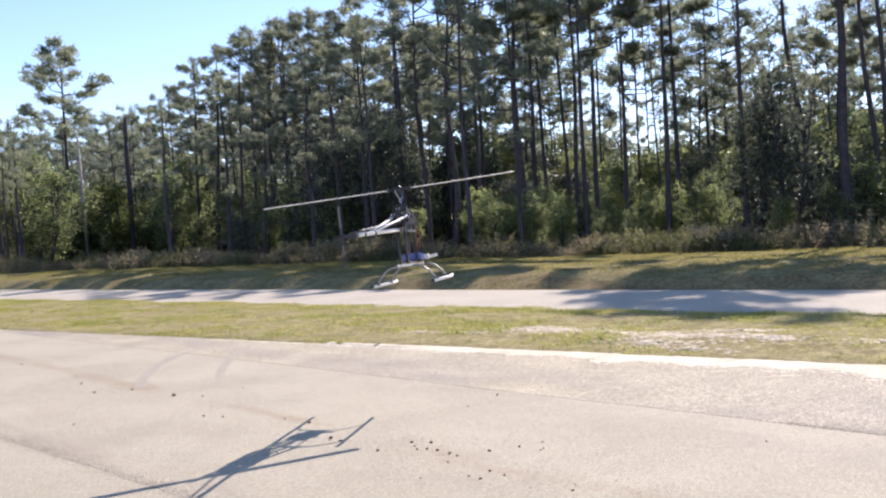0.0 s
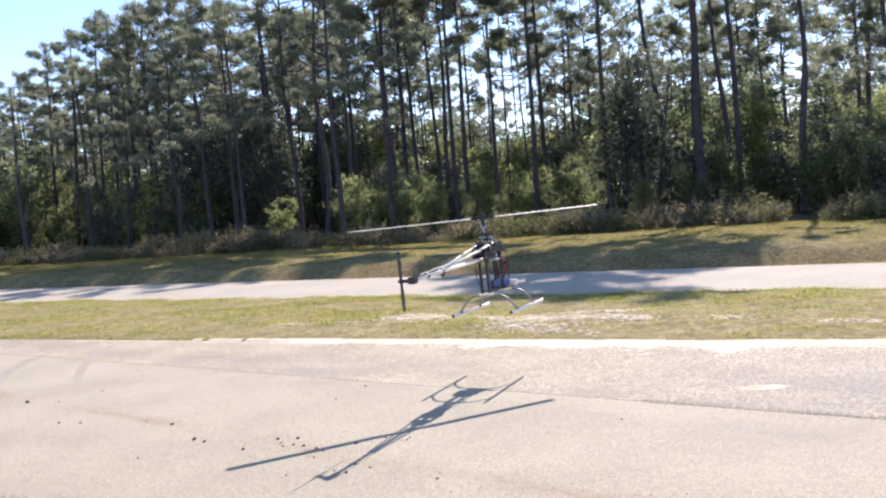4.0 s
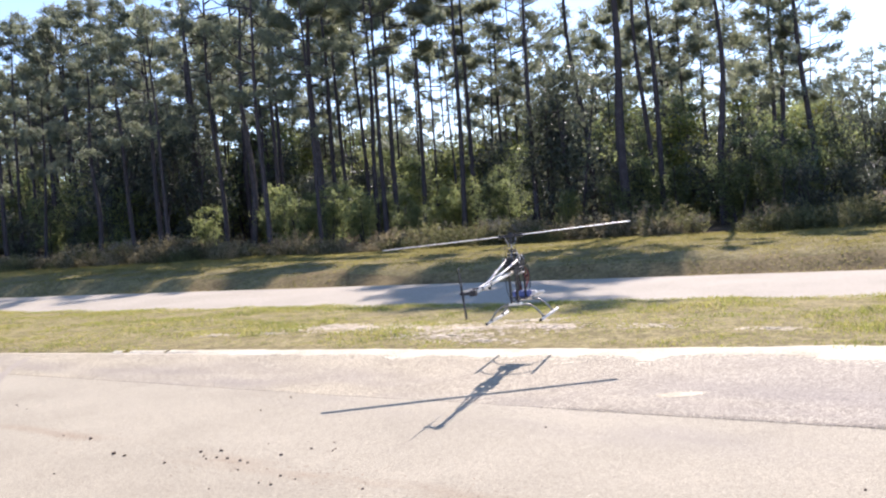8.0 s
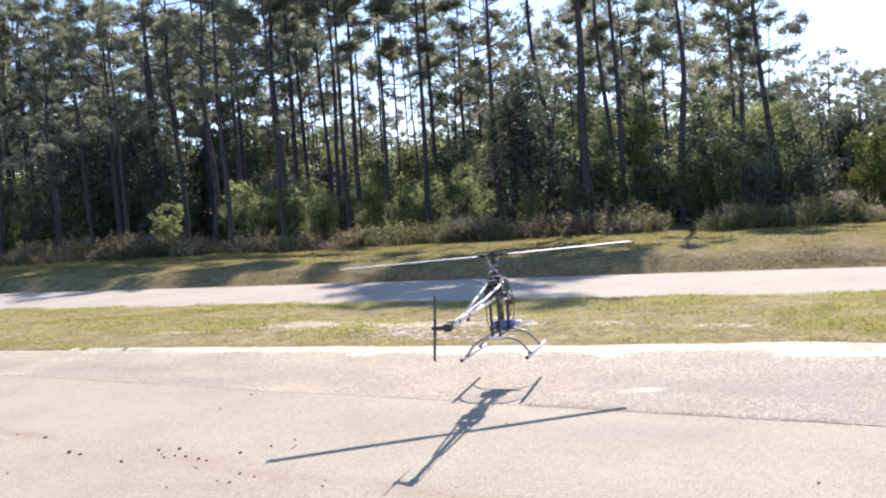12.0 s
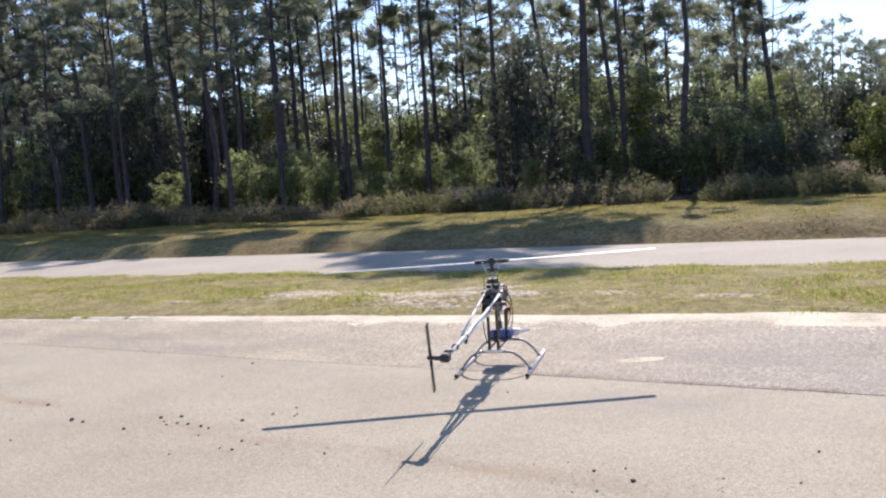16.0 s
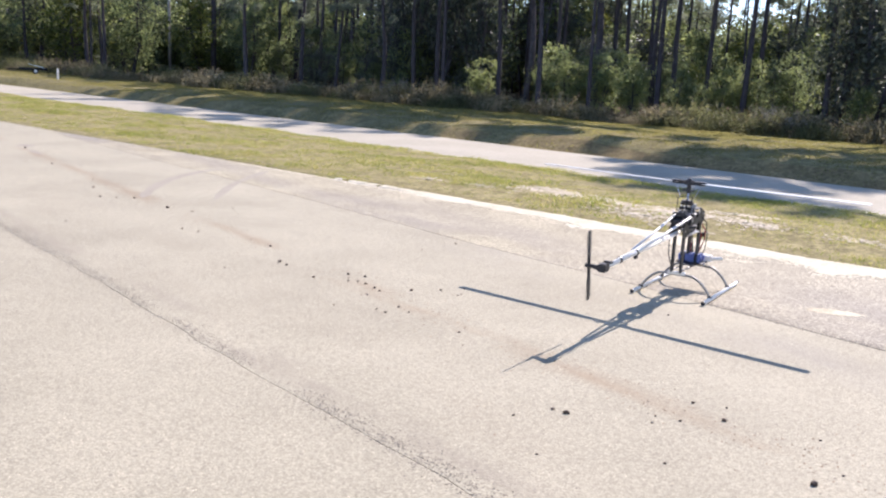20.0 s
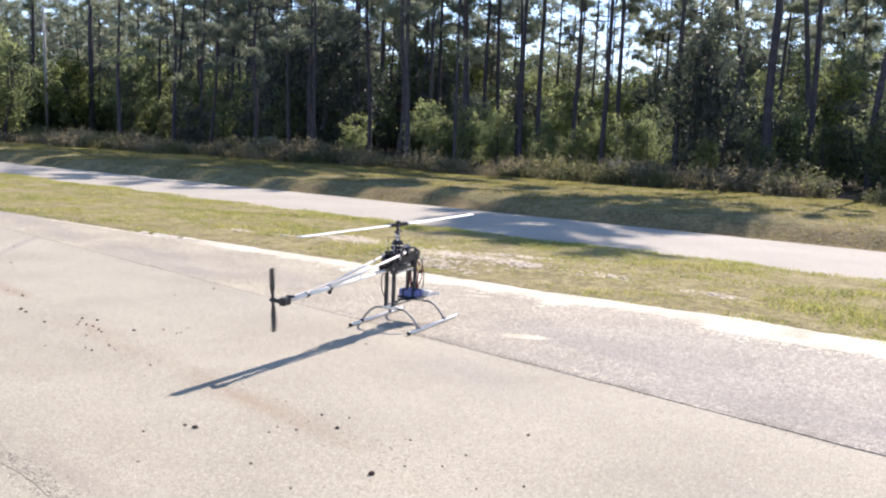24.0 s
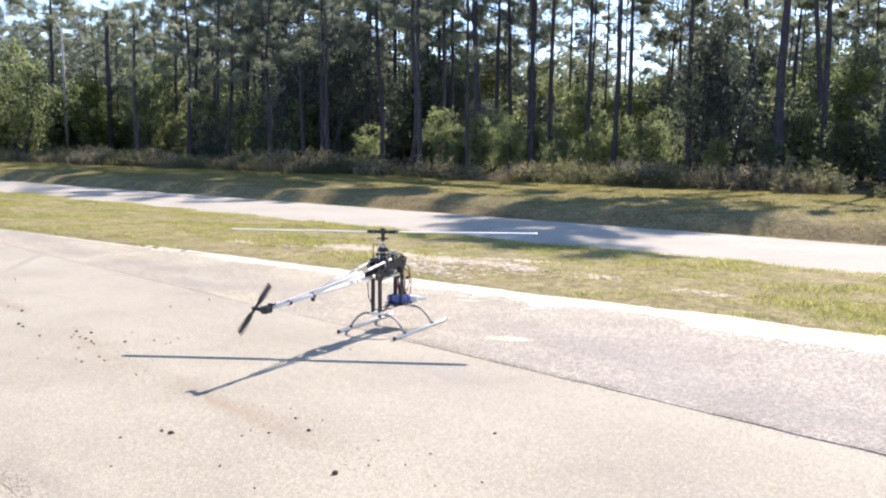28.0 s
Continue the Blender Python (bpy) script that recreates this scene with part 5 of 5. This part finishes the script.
def make_helicopter():
    h = thing("model_helicopter", "large bare-framed model helicopter with white boom and blades", "model helicopter")
    # skids and bows
    for s in (-1, 1):
        skid = one("skid", WHITE, h, ("t", [(s * 0.26, -0.25, 0.0145), (s * 0.26, 0.56, 0.0145), (s * 0.26, 0.60, 0.022)], 0.0135, 12), label="white skid tube", soft=True)
        for y in (-0.252, 0.602):
            one("end_cap", CARBON, skid, ("t", [(s * 0.26, y - 0.008, 0.016 if y < 0 else 0.022), (s * 0.26, y + 0.008, 0.016 if y < 0 else 0.022)], 0.0145, 10))
    for y in (-0.09, 0.36):
        pts = []
        for k in range(-12, 13):
            a = k / 12
            x = 0.26 * a
            f = abs(a)
            z = 0.155 if f < 0.38 else 0.155 - 0.135 * ((f - 0.38) / 0.62) ** 1.9
            pts.append((x * (1.0 if f < 0.99 else 1.0), y, z))
        bow = one("gear_bow", GREYTUBE, h, ("t", pts, 0.009, 8), label="bent grey landing gear tube", soft=True)
        for s in (-1, 1):
            one("clamp", CARBON, bow, ("b", (s * 0.255, y, 0.026), (0.030, 0.022, 0.022), 0.004))
        one("saddle", WHITE, h, ("b", (0, y, 0.165), (0.13, 0.035, 0.022), 0.004), label="white gear saddle block")
    # keel rods and tray
    for s in (-1, 1):
        one("keel_rod", CARBON, h, ("t", [(s * 0.035, -0.12, 0.182), (s * 0.035, 0.42, 0.182)], 0.006))
    one("tray", CARBON, h, ("b", (0, 0.25, 0.192), (0.11, 0.26, 0.008), 0.002))
    # legs between tray and gear frame
    for y, y2 in ((-0.10, -0.10), (0.25, 0.25)):
        for s in (-1, 1):
            leg = one("leg", CARBON, h, ("b", (s * 0.032, (y + y2) / 2, 0.317 if y < 0 else 0.352), (0.014, 0.046, 0.29 if y < 0 else 0.36), 0.003), label="flat black carbon leg")
            for z in (0.20, 0.45):
                one("leg_bolt", ALLOY, leg, ("t", [(s * 0.037, y, z), (s * 0.044, y, z)], 0.004, 6))
    # gear frame
    for s in (-1, 1):
        bm = bmesh.new()
        outline = [(-0.19, 0.445), (-0.195, 0.50), (-0.12, 0.565), (-0.03, 0.60), (0.06, 0.602), (0.15, 0.583), (0.20, 0.60), (0.27, 0.59), (0.29, 0.555), (0.285, 0.515), (0.23, 0.495), (0.17, 0.515), (0.10, 0.50), (0.06, 0.445), (-0.11, 0.43)]
        a = [bm.verts.new((s * 0.052, y, z)) for y, z in outline]
        b = [bm.verts.new((s * 0.046, y, z)) for y, z in outline]
        bm.faces.new(a)
        bm.faces.new(b[::-1])
        n = len(a)
        for k in range(n):
            bm.faces.new((a[k], a[(k + 1) % n], b[(k + 1) % n], b[k]))
        bmesh.ops.recalc_face_normals(bm, faces=bm.faces)
        plate = part("side_plate", bm, CARBON, h)
        for y, z in ((-0.15, 0.48), (-0.12, 0.55), (0.0, 0.59), (0.1, 0.58), (0.24, 0.57), (0.26, 0.53), (0.03, 0.46), (-0.05, 0.46)):
            one("bolt", ALLOY, plate, ("t", [(s * 0.05, y, z), (s * 0.058, y, z)], 0.006, 6))
    one("main_gear", CARBON, h, ("t", [(0, 0, 0.492), (0, 0, 0.508)], 0.085, 28), label="black main gear wheel")
    one("motor", ALLOY, h, ("t", [(0, 0.135, 0.47), (0, 0.135, 0.555)], 0.043, 20), ("t", [(0, 0.135, 0.555), (0, 0.135, 0.575)], [0.043, 0.030], 20), label="silver electric motor", soft=False)
    one("motor_band", CARBON, h, ("t", [(0, 0.135, 0.49), (0, 0.135, 0.53)], 0.0445, 20))
    for y, z in ((-0.095, 0.545), (-0.045, 0.575), (0.055, 0.585)):
        servo = one("servo", CARBON, h, ("b", (0.066, y, z), (0.022, 0.044, 0.040), 0.003))
        one("servo_horn", ALLOY, servo, ("b", (0.080, y, z + 0.018), (0.005, 0.010, 0.032), 0.001))
        servo = one("servo", CARBON, h, ("b", (-0.066, y, z), (0.022, 0.044, 0.040), 0.003))
        one("servo_horn", ALLOY, servo, ("b", (-0.080, y, z + 0.018), (0.005, 0.010, 0.032), 0.001))
    one("speed_controller", CARBON, h, ("b", (0, 0.245, 0.50), (0.055, 0.03, 0.10), 0.004), label="black speed controller with fins")
    one("receiver", CARBON, h, ("b", (0, -0.13, 0.60), (0.05, 0.06, 0.028), 0.004))
    one("cross_member", ALLOY, h, ("b", (0, 0.10, 0.452), (0.10, 0.10, 0.012), 0.003), label="silver lower cross member")
    one("governor", CARBON, h, ("b", (0.03, -0.11, 0.58), (0.035, 0.05, 0.022), 0.003))
    one("top_plate", CARBON, h, ("b", (0, 0.16, 0.612), (0.10, 0.12, 0.008), 0.002))
    one("gyro", ALLOY, h, ("b", (0, 0.17, 0.628), (0.03, 0.04, 0.022), 0.003), label="small silver gyro box")
    # battery and front unit
    one("battery", BLUE, h, ("b", (-0.012, 0.245, 0.228), (0.172, 0.052, 0.062), 0.010), label="blue wrapped battery pack")
    one("battery", BLUE, h, ("b", (-0.012, 0.302, 0.228), (0.172, 0.052, 0.062), 0.010), label="blue wrapped battery pack")
    one("strap", CARBON, h, ("b", (-0.055, 0.273, 0.228), (0.022, 0.116, 0.068), 0.004))
    one("strap", CARBON, h, ("b", (0.035, 0.273, 0.228), (0.022, 0.116, 0.068), 0.004))
    one("battery_tray", CARBON, h, ("b", (-0.005, 0.272, 0.193), (0.20, 0.14, 0.008), 0.002))
    one("front_unit", WHITE, h, ("b", (0.05, 0.388, 0.214), (0.125, 0.062, 0.048), 0.006), ("t", [(0.10, 0.385, 0.21), (0.185, 0.41, 0.222)], 0.013, 10), label="white box at the front of the tray")
    # wires
    for x, mat in ((0.03, RED), (0.015, RED), (-0.02, CARBON), (-0.035, RED)):
        one("wire", mat, h, ("t", [(x, 0.24, 0.46), (x * 1.4, 0.285, 0.40), (x, 0.30, 0.32), (x * 0.8, 0.31, 0.25)], 0.0062, 6), soft=True)
    one("cable_loop", CARBON, h, ("t", [(0.045, 0.20, 0.56), (0.07, 0.29, 0.50), (0.075, 0.33, 0.38), (0.06, 0.345, 0.28), (0.03, 0.34, 0.22)], 0.004, 6), soft=True, label="black looping cable")
    one("cable_loop", CARBON, h, ("t", [(-0.05, -0.10, 0.47), (-0.06, -0.135, 0.40), (-0.06, -0.125, 0.30), (-0.05, -0.08, 0.22)], 0.004, 6), soft=True, label="black looping cable")
    for s in (-1, 1):
        one("battery_lead", RED, h, ("t", [(s * 0.03, 0.27, 0.50), (s * 0.06, 0.315, 0.44), (s * 0.055, 0.335, 0.36), (s * 0.02, 0.33, 0.26)], 0.0045, 6), soft=True, label="red battery lead")
        one("lead_connector", CARBON, h, ("b", (s * 0.045, 0.322, 0.40), (0.022, 0.018, 0.030), 0.003))
        one("lower_rail", ALLOY, h, ("b", (s * 0.058, 0.03, 0.447), (0.010, 0.26, 0.014), 0.002), label="silver rail along the lower frame")
        one("frame_post", CARBON, h, ("t", [(s * 0.03, 0.26, 0.50), (s * 0.03, 0.26, 0.60)], 0.010, 8))
        one("linkage_rod", ALLOY, h, ("t", [(s * 0.045, -0.02, 0.59), (s * 0.040, 0.0, 0.665)], 0.003, 6))
    one("relay_box", CARBON, h, ("b", (0.0, -0.16, 0.535), (0.075, 0.05, 0.045), 0.005))
    one("pinion_housing", ALLOY, h, ("b", (0.0, 0.06, 0.545), (0.075, 0.035, 0.03), 0.004), label="silver pinion housing")
    # boom, struts
    root = Vector((0, -0.10, 0.468))
    def on_boom(y):
        return root.lerp(TAIL, (root.y - y) / (root.y - TAIL.y))
    boom = one("tail_boom", WHITE, h, ("t", [root, TAIL + Vector((0, 0.03, 0))], 0.0150, 14), label="long white tail boom", soft=True)
    for y in (-0.96, -1.24):
        c = on_boom(y)
        one("boom_clamp", CARBON, boom, ("t", [c + Vector((0, 0.012, 0)), c - Vector((0, 0.012, 0))], 0.021, 12))
    one("boom_clamp", CARBON, boom, ("b", on_boom(-0.96) - Vector((0, 0, 0.028)), (0.02, 0.03, 0.03), 0.003))
    for s in (-1, 1):
        a, b = Vector((s * 0.062, 0.02, 0.590)), on_boom(-0.97) + Vector((s * 0.022, 0, 0.012))
        strut = one("boom_strut", WHITE, h, ("t", [a, b], 0.0088, 10), label="white boom support strut", soft=True)
        one("strut_end", ALLOY, strut, ("t", [a, a + (a - b).normalized() * 0.02], 0.007, 8))
    one("tail_pushrod", WHITE, h, ("t", [(0.03, -0.05, 0.545), on_boom(-1.42) + Vector((0.03, 0, 0.03))], 0.003, 6))
    # tail gearbox and rotor
    box = one("tail_gearbox", CARBON, h, ("b", TAIL + Vector((0, 0, 0)), (0.05, 0.075, 0.05), 0.006), ("b", TAIL + Vector((-0.035, -0.02, 0.0)), (0.05, 0.025, 0.025), 0.004), label="black tail gearbox")
    one("pitch_slider", ALLOY, box, ("t", [TAIL + Vector((-0.04, -0.01, 0)), TAIL + Vector((-0.075, -0.01, 0))], 0.010, 10))
    one("bellcrank", CARBON, box, ("b", TAIL + Vector((0.01, 0.045, 0.028)), (0.05, 0.03, 0.012), 0.002))
    tail = new("tail_rotor", None)
    tail.parent = h
    tail.location = TAIL + Vector((-0.088, -0.01, 0))
    one("hub", CARBON, tail, ("t", [(-0.02, 0, 0), (0.03, 0, 0)], 0.013, 10))
    for s in (-1, 1):
        grip = one("grip", CARBON, tail, ("b", (0, 0, s * 0.035), (0.016, 0.016, 0.05), 0.002))
        bm = bmesh.new()
        for z0, z1, c0, c1 in ((0.05, 0.10, 0.018, 0.026), (0.10, 0.20, 0.026, 0.024), (0.20, 0.215, 0.024, 0.016)):
            vs = []
            for z, c in ((z0, c0), (z1, c1)):
                vs.append([bm.verts.new((dx, dy * c, s * z)) for dx, dy in ((-0.002, -1), (-0.004, 0), (-0.002, 1), (0.002, 1), (0.003, 0), (0.002, -1))])
            for k in range(6):
                bm.faces.new((vs[0][k], vs[0][(k + 1) % 6], vs[1][(k + 1) % 6], vs[1][k]))
            bm.faces.new(vs[1])
            bm.faces.new(vs[0][::-1])
        bmesh.ops.recalc_face_normals(bm, faces=bm.faces)
        part("tail_blade", bm, CARBON, tail, "dark grey tail rotor blade")
    # mast, swashplate
    one("mast", ALLOY, h, ("t", [(0, 0, 0.46), (0, 0, 0.82)], 0.0075, 12), label="steel rotor mast", soft=True)
    one("bearing_block", CARBON, h, ("b", (0, 0, 0.628), (0.09, 0.07, 0.02), 0.003))
    plate = one("swashplate", CARBON, h, ("t", [(0, 0, 0.655), (0, 0, 0.668)], 0.048, 20), ("t", [(0, 0, 0.672), (0, 0, 0.684)], 0.040, 20), label="black swashplate with links")
    for k in range(3):
        a = radians(30 + 120 * k)
        one("control_link", ALLOY, plate, ("t", [(0.05 * math.cos(a), 0.05 * math.sin(a), 0.66), (0.066 * math.cos(a), 0.06 * math.sin(a), 0.585)], 0.003, 6))
    one("guide_bracket", CARBON, h, ("t", [(-0.052, -0.062, 0.61), (-0.052, -0.062, 0.715), (0.052, -0.062, 0.715), (0.052, -0.062, 0.61)], 0.0038, 6), label="thin black upright guide bracket")
    one("guide_post", CARBON, h, ("t", [(0.012, -0.055, 0.62), (0.012, -0.055, 0.70)], 0.006, 6))
    # main rotor, which turns
    rotor = new("main_rotor", None)
    rotor.parent = h
    rotor.location = HEAD
    one("rotor_hub", CARBON, rotor, ("b", (0, 0, 0), (0.07, 0.034, 0.032), 0.005), ("t", [(0, 0, -0.075), (0, 0, 0.022)], 0.015, 12), ("t", [(0, 0, 0.02), (0, 0, 0.03)], [0.02, 0.012], 12), label="black rotor hub")
    one("follower", CARBON, rotor, ("b", (0, 0, -0.055), (0.085, 0.02, 0.012), 0.002))
    for s in (-1, 1):
        grip = one("blade_grip", CARBON, rotor, ("b", (s * 0.082, 0, 0), (0.09, 0.036, 0.026), 0.005), ("b", (s * 0.075, s * 0.035, -0.004), (0.02, 0.045, 0.012), 0.003), label="black blade grip")
        one("grip_bolt", ALLOY, grip, ("t", [(s * 0.112, 0, -0.018), (s * 0.112, 0, 0.018)], 0.005, 6))
        one("pitch_link", ALLOY, rotor, ("t", [(s * 0.075, s * 0.055, -0.005), (s * 0.035, s * 0.045, -0.105)], 0.003, 6))
        bm = bmesh.new()
        prev = None
        for r, c, k in ((0.10, 0.018, 0.0), (0.14, 0.026, 0.0), (0.20, 0.034, 0.0), (0.60, 0.034, 0.001), (1.00, 0.034, 0.003), (1.215, 0.034, 0.004), (1.235, 0.024, 0.004)):
            ring = [bm.verts.new((s * r, s * c * y - s * 0.004, z + k)) for y, z in ((1.0, 0.0), (0.55, 0.0045), (0.0, 0.0045), (-1.0, 0.0008), (-1.0, -0.0008), (0.0, -0.0035), (0.55, -0.004))]
            if prev:
                for i in range(7):
                    bm.faces.new((prev[i], prev[(i + 1) % 7], ring[(i + 1) % 7], ring[i]))
            else:
                bm.faces.new(ring)
            prev = ring
        bm.faces.new(prev[::-1])
        bmesh.ops.recalc_face_normals(bm, faces=bm.faces)
        smooth(part("rotor_blade", bm, WHITE, rotor, "long white main rotor blade"))
    return h, rotor, tail


HELI, ROTOR, TAIL_ROTOR = make_helicopter()


# ---- what moves ----
def motions():
    walk(HELI, [
        (0.0, pose(-2.086, 7.557, 0.980, -1.34, -3.53, 1.46)),
        (0.5, pose(-2.088, 7.503, 1.084, -1.70, 0.00, -3.99)),
        (1.0, pose(-2.028, 7.490, 1.171, -1.89, 1.46, -8.75)),
        (1.5, pose(-1.888, 7.512, 1.177, -2.03, -3.06, -15.12)),
        (2.0, pose(-1.622, 7.521, 1.051, -1.73, -2.80, -12.15)),
        (2.5, pose(-1.321, 7.554, 0.870, -0.67, -3.62, -15.30)),
        (3.0, pose(-0.983, 7.634, 0.729, -0.95, -2.45, -16.01)),
        (3.5, pose(-0.599, 7.685, 0.608, -2.04, -2.23, -16.04)),
        (4.0, pose(-0.282, 7.827, 0.529, -0.88, -2.40, -18.90)),
        (4.5, pose(-0.004, 7.975, 0.498, -0.50, -2.00, -18.18)),
        (6.5, pose(0.591, 8.655, 0.384, -0.62, -1.55, -15.80)),
        (7.0, pose(0.649, 8.754, 0.366, -0.03, -0.89, -16.17)),
        (7.5, pose(0.671, 8.768, 0.357, -0.24, -1.92, -16.35)),
        (8.0, pose(0.648, 8.718, 0.359, -0.50, -2.53, -17.39)),
        (8.5, pose(0.628, 8.648, 0.366, -0.41, -2.47, -17.89)),
        (9.0, pose(0.667, 8.585, 0.357, 0.34, -2.74, -18.49)),
        (9.5, pose(0.710, 8.441, 0.291, -0.62, -0.40, -18.24)),
        (10.0, pose(0.814, 8.334, 0.295, 1.11, -2.23, -18.18)),
        (10.5, pose(0.855, 8.174, 0.253, 0.86, -0.10, -18.75)),
        (11.0, pose(0.779, 7.680, 0.263, 0.15, -2.25, -17.60)),
        (11.5, pose(0.673, 7.359, 0.271, -0.88, 0.87, -17.64)),
        (12.0, pose(0.678, 7.257, 0.233, -1.56, -1.35, -17.59)),
        (12.5, pose(0.726, 7.094, 0.194, -0.83, -3.31, -18.81)),
        (14.5, pose(0.584, 6.550, 0.100, -2.00, -3.43, -17.21)),
        (15.0, pose(0.520, 6.654, 0.014, 0.00, 0.00, -17.51)),
        (15.5, pose(0.533, 6.683, 0.021, 0.00, 0.00, -17.01)),
        (16.0, pose(0.575, 6.700, 0.000, 0.00, 0.00, -16.60)),
        (16.5, pose(0.576, 6.702, 0.000, 0.00, 0.00, -16.27)),
        (17.0, pose(0.577, 6.703, 0.000, 0.00, 0.00, -15.93)),
        (17.5, pose(0.577, 6.705, 0.000, 0.00, 0.00, -15.60)),
        (18.0, pose(0.578, 6.707, 0.000, 0.00, 0.00, -15.27)),
        (18.5, pose(0.579, 6.708, 0.000, 0.00, 0.00, -14.93)),
        (19.0, pose(0.580, 6.710, 0.000, 0.00, 0.00, -14.60)),
        (19.5, pose(0.583, 6.709, 0.000, 0.00, 0.00, -14.57)),
        (20.0, pose(0.586, 6.707, 0.000, 0.00, 0.00, -14.54)),
        (20.5, pose(0.589, 6.706, 0.000, 0.00, 0.00, -14.51)),
        (21.0, pose(0.591, 6.704, 0.000, 0.00, 0.00, -14.49)),
        (21.5, pose(0.594, 6.703, 0.000, 0.00, 0.00, -14.46)),
        (22.0, pose(0.597, 6.701, 0.000, 0.00, 0.00, -14.43)),
        (22.5, pose(0.600, 6.700, 0.000, 0.00, 0.00, -14.40)),
        (24.5, pose(0.605, 6.700, 0.000, 0.00, 0.00, -14.47)),
        (25.0, pose(0.607, 6.700, 0.000, 0.00, 0.00, -14.49)),
        (25.5, pose(0.608, 6.700, 0.000, 0.00, 0.00, -14.51)),
        (26.0, pose(0.610, 6.700, 0.000, 0.00, 0.00, -14.53)),
        (26.5, pose(0.611, 6.700, 0.000, 0.00, 0.00, -14.55)),
        (27.0, pose(0.612, 6.700, 0.000, 0.00, 0.00, -14.56)),
        (27.5, pose(0.614, 6.700, 0.000, 0.00, 0.00, -14.58)),
        (28.0, pose(0.615, 6.700, 0.000, 0.00, 0.00, -14.60)),
    ])
    hub = pose(*HEAD)
    walk(ROTOR, [(t, hub @ pose(0, 0, 0, 0, -4.0 if t == 0 else 0.0, a)) for t, a in (
        (0.00, 44.0), (0.50, 30.0), (1.00, 36.0), (1.50, 60.1), (2.00, 82.1), (2.25, 113.7),
        (2.50, 145.3), (2.75, 176.1), (3.00, 206.9), (3.50, 218.3), (4.00, 232.9), (4.50, 249.7),
        (5.00, 269.1), (5.50, 288.6), (6.00, 308.0), (6.50, 327.5), (7.00, 346.8), (7.50, 366.5),
        (8.00, 390.8), (8.50, 398.0), (9.00, 384.0), (9.50, 424.0), (10.00, 428.2), (10.25, 464.8),
        (10.50, 501.4), (11.00, 522.8), (11.50, 547.9), (12.00, 573.0), (12.50, 596.3), (13.00, 614.9),
        (13.50, 633.5), (14.00, 652.1), (14.50, 670.7), (15.00, 692.0), (15.50, 715.0), (16.00, 738.5),
        (16.50, 765.0), (17.00, 748.9), (17.25, 786.2), (17.50, 823.4), (17.75, 791.9), (18.00, 760.3),
        (18.25, 805.0), (18.50, 849.7), (18.75, 810.2), (19.00, 770.7), (19.50, 779.9), (19.75, 746.0),
        (20.00, 712.2), (20.50, 726.8), (20.75, 764.7), (21.00, 802.5), (21.25, 833.7), (21.50, 865.0),
        (22.00, 810.4), (22.25, 852.1), (22.50, 893.8), (22.79, 945.9), (23.07, 998.1), (23.36, 1050.2),
        (23.64, 1102.3), (23.93, 1154.5), (24.21, 1206.6), (24.50, 1258.8), (24.75, 1216.6), (25.00, 1174.5),
        (25.25, 1131.7), (25.50, 1088.9), (26.00, 1106.0), (26.50, 1088.2), (26.75, 1127.4), (27.00, 1166.6),
        (27.25, 1124.2), (27.50, 1081.8), (28.00, 1103.4),
    )])
    tail = pose(TAIL.x - 0.088, TAIL.y - 0.01, TAIL.z)
    # the small rotor turns 78 degrees in a thirtieth of a second, a little more or less from second to second
    at = [0, 30, 20, 0, 0, 0, 0, -15, 10, 10, 0, 0, -18, -10, 0, 0, 10, 0, 0, 6, 8, -10, -22, -10, 5, 15, -25, 10, -50]
    walk(TAIL_ROTOR, [(k / 30, tail @ pose(0, 0, 0, 78 * k + float(np.interp(k / 30, range(29), at)), 0, 0)) for k in range(841)])


motions()
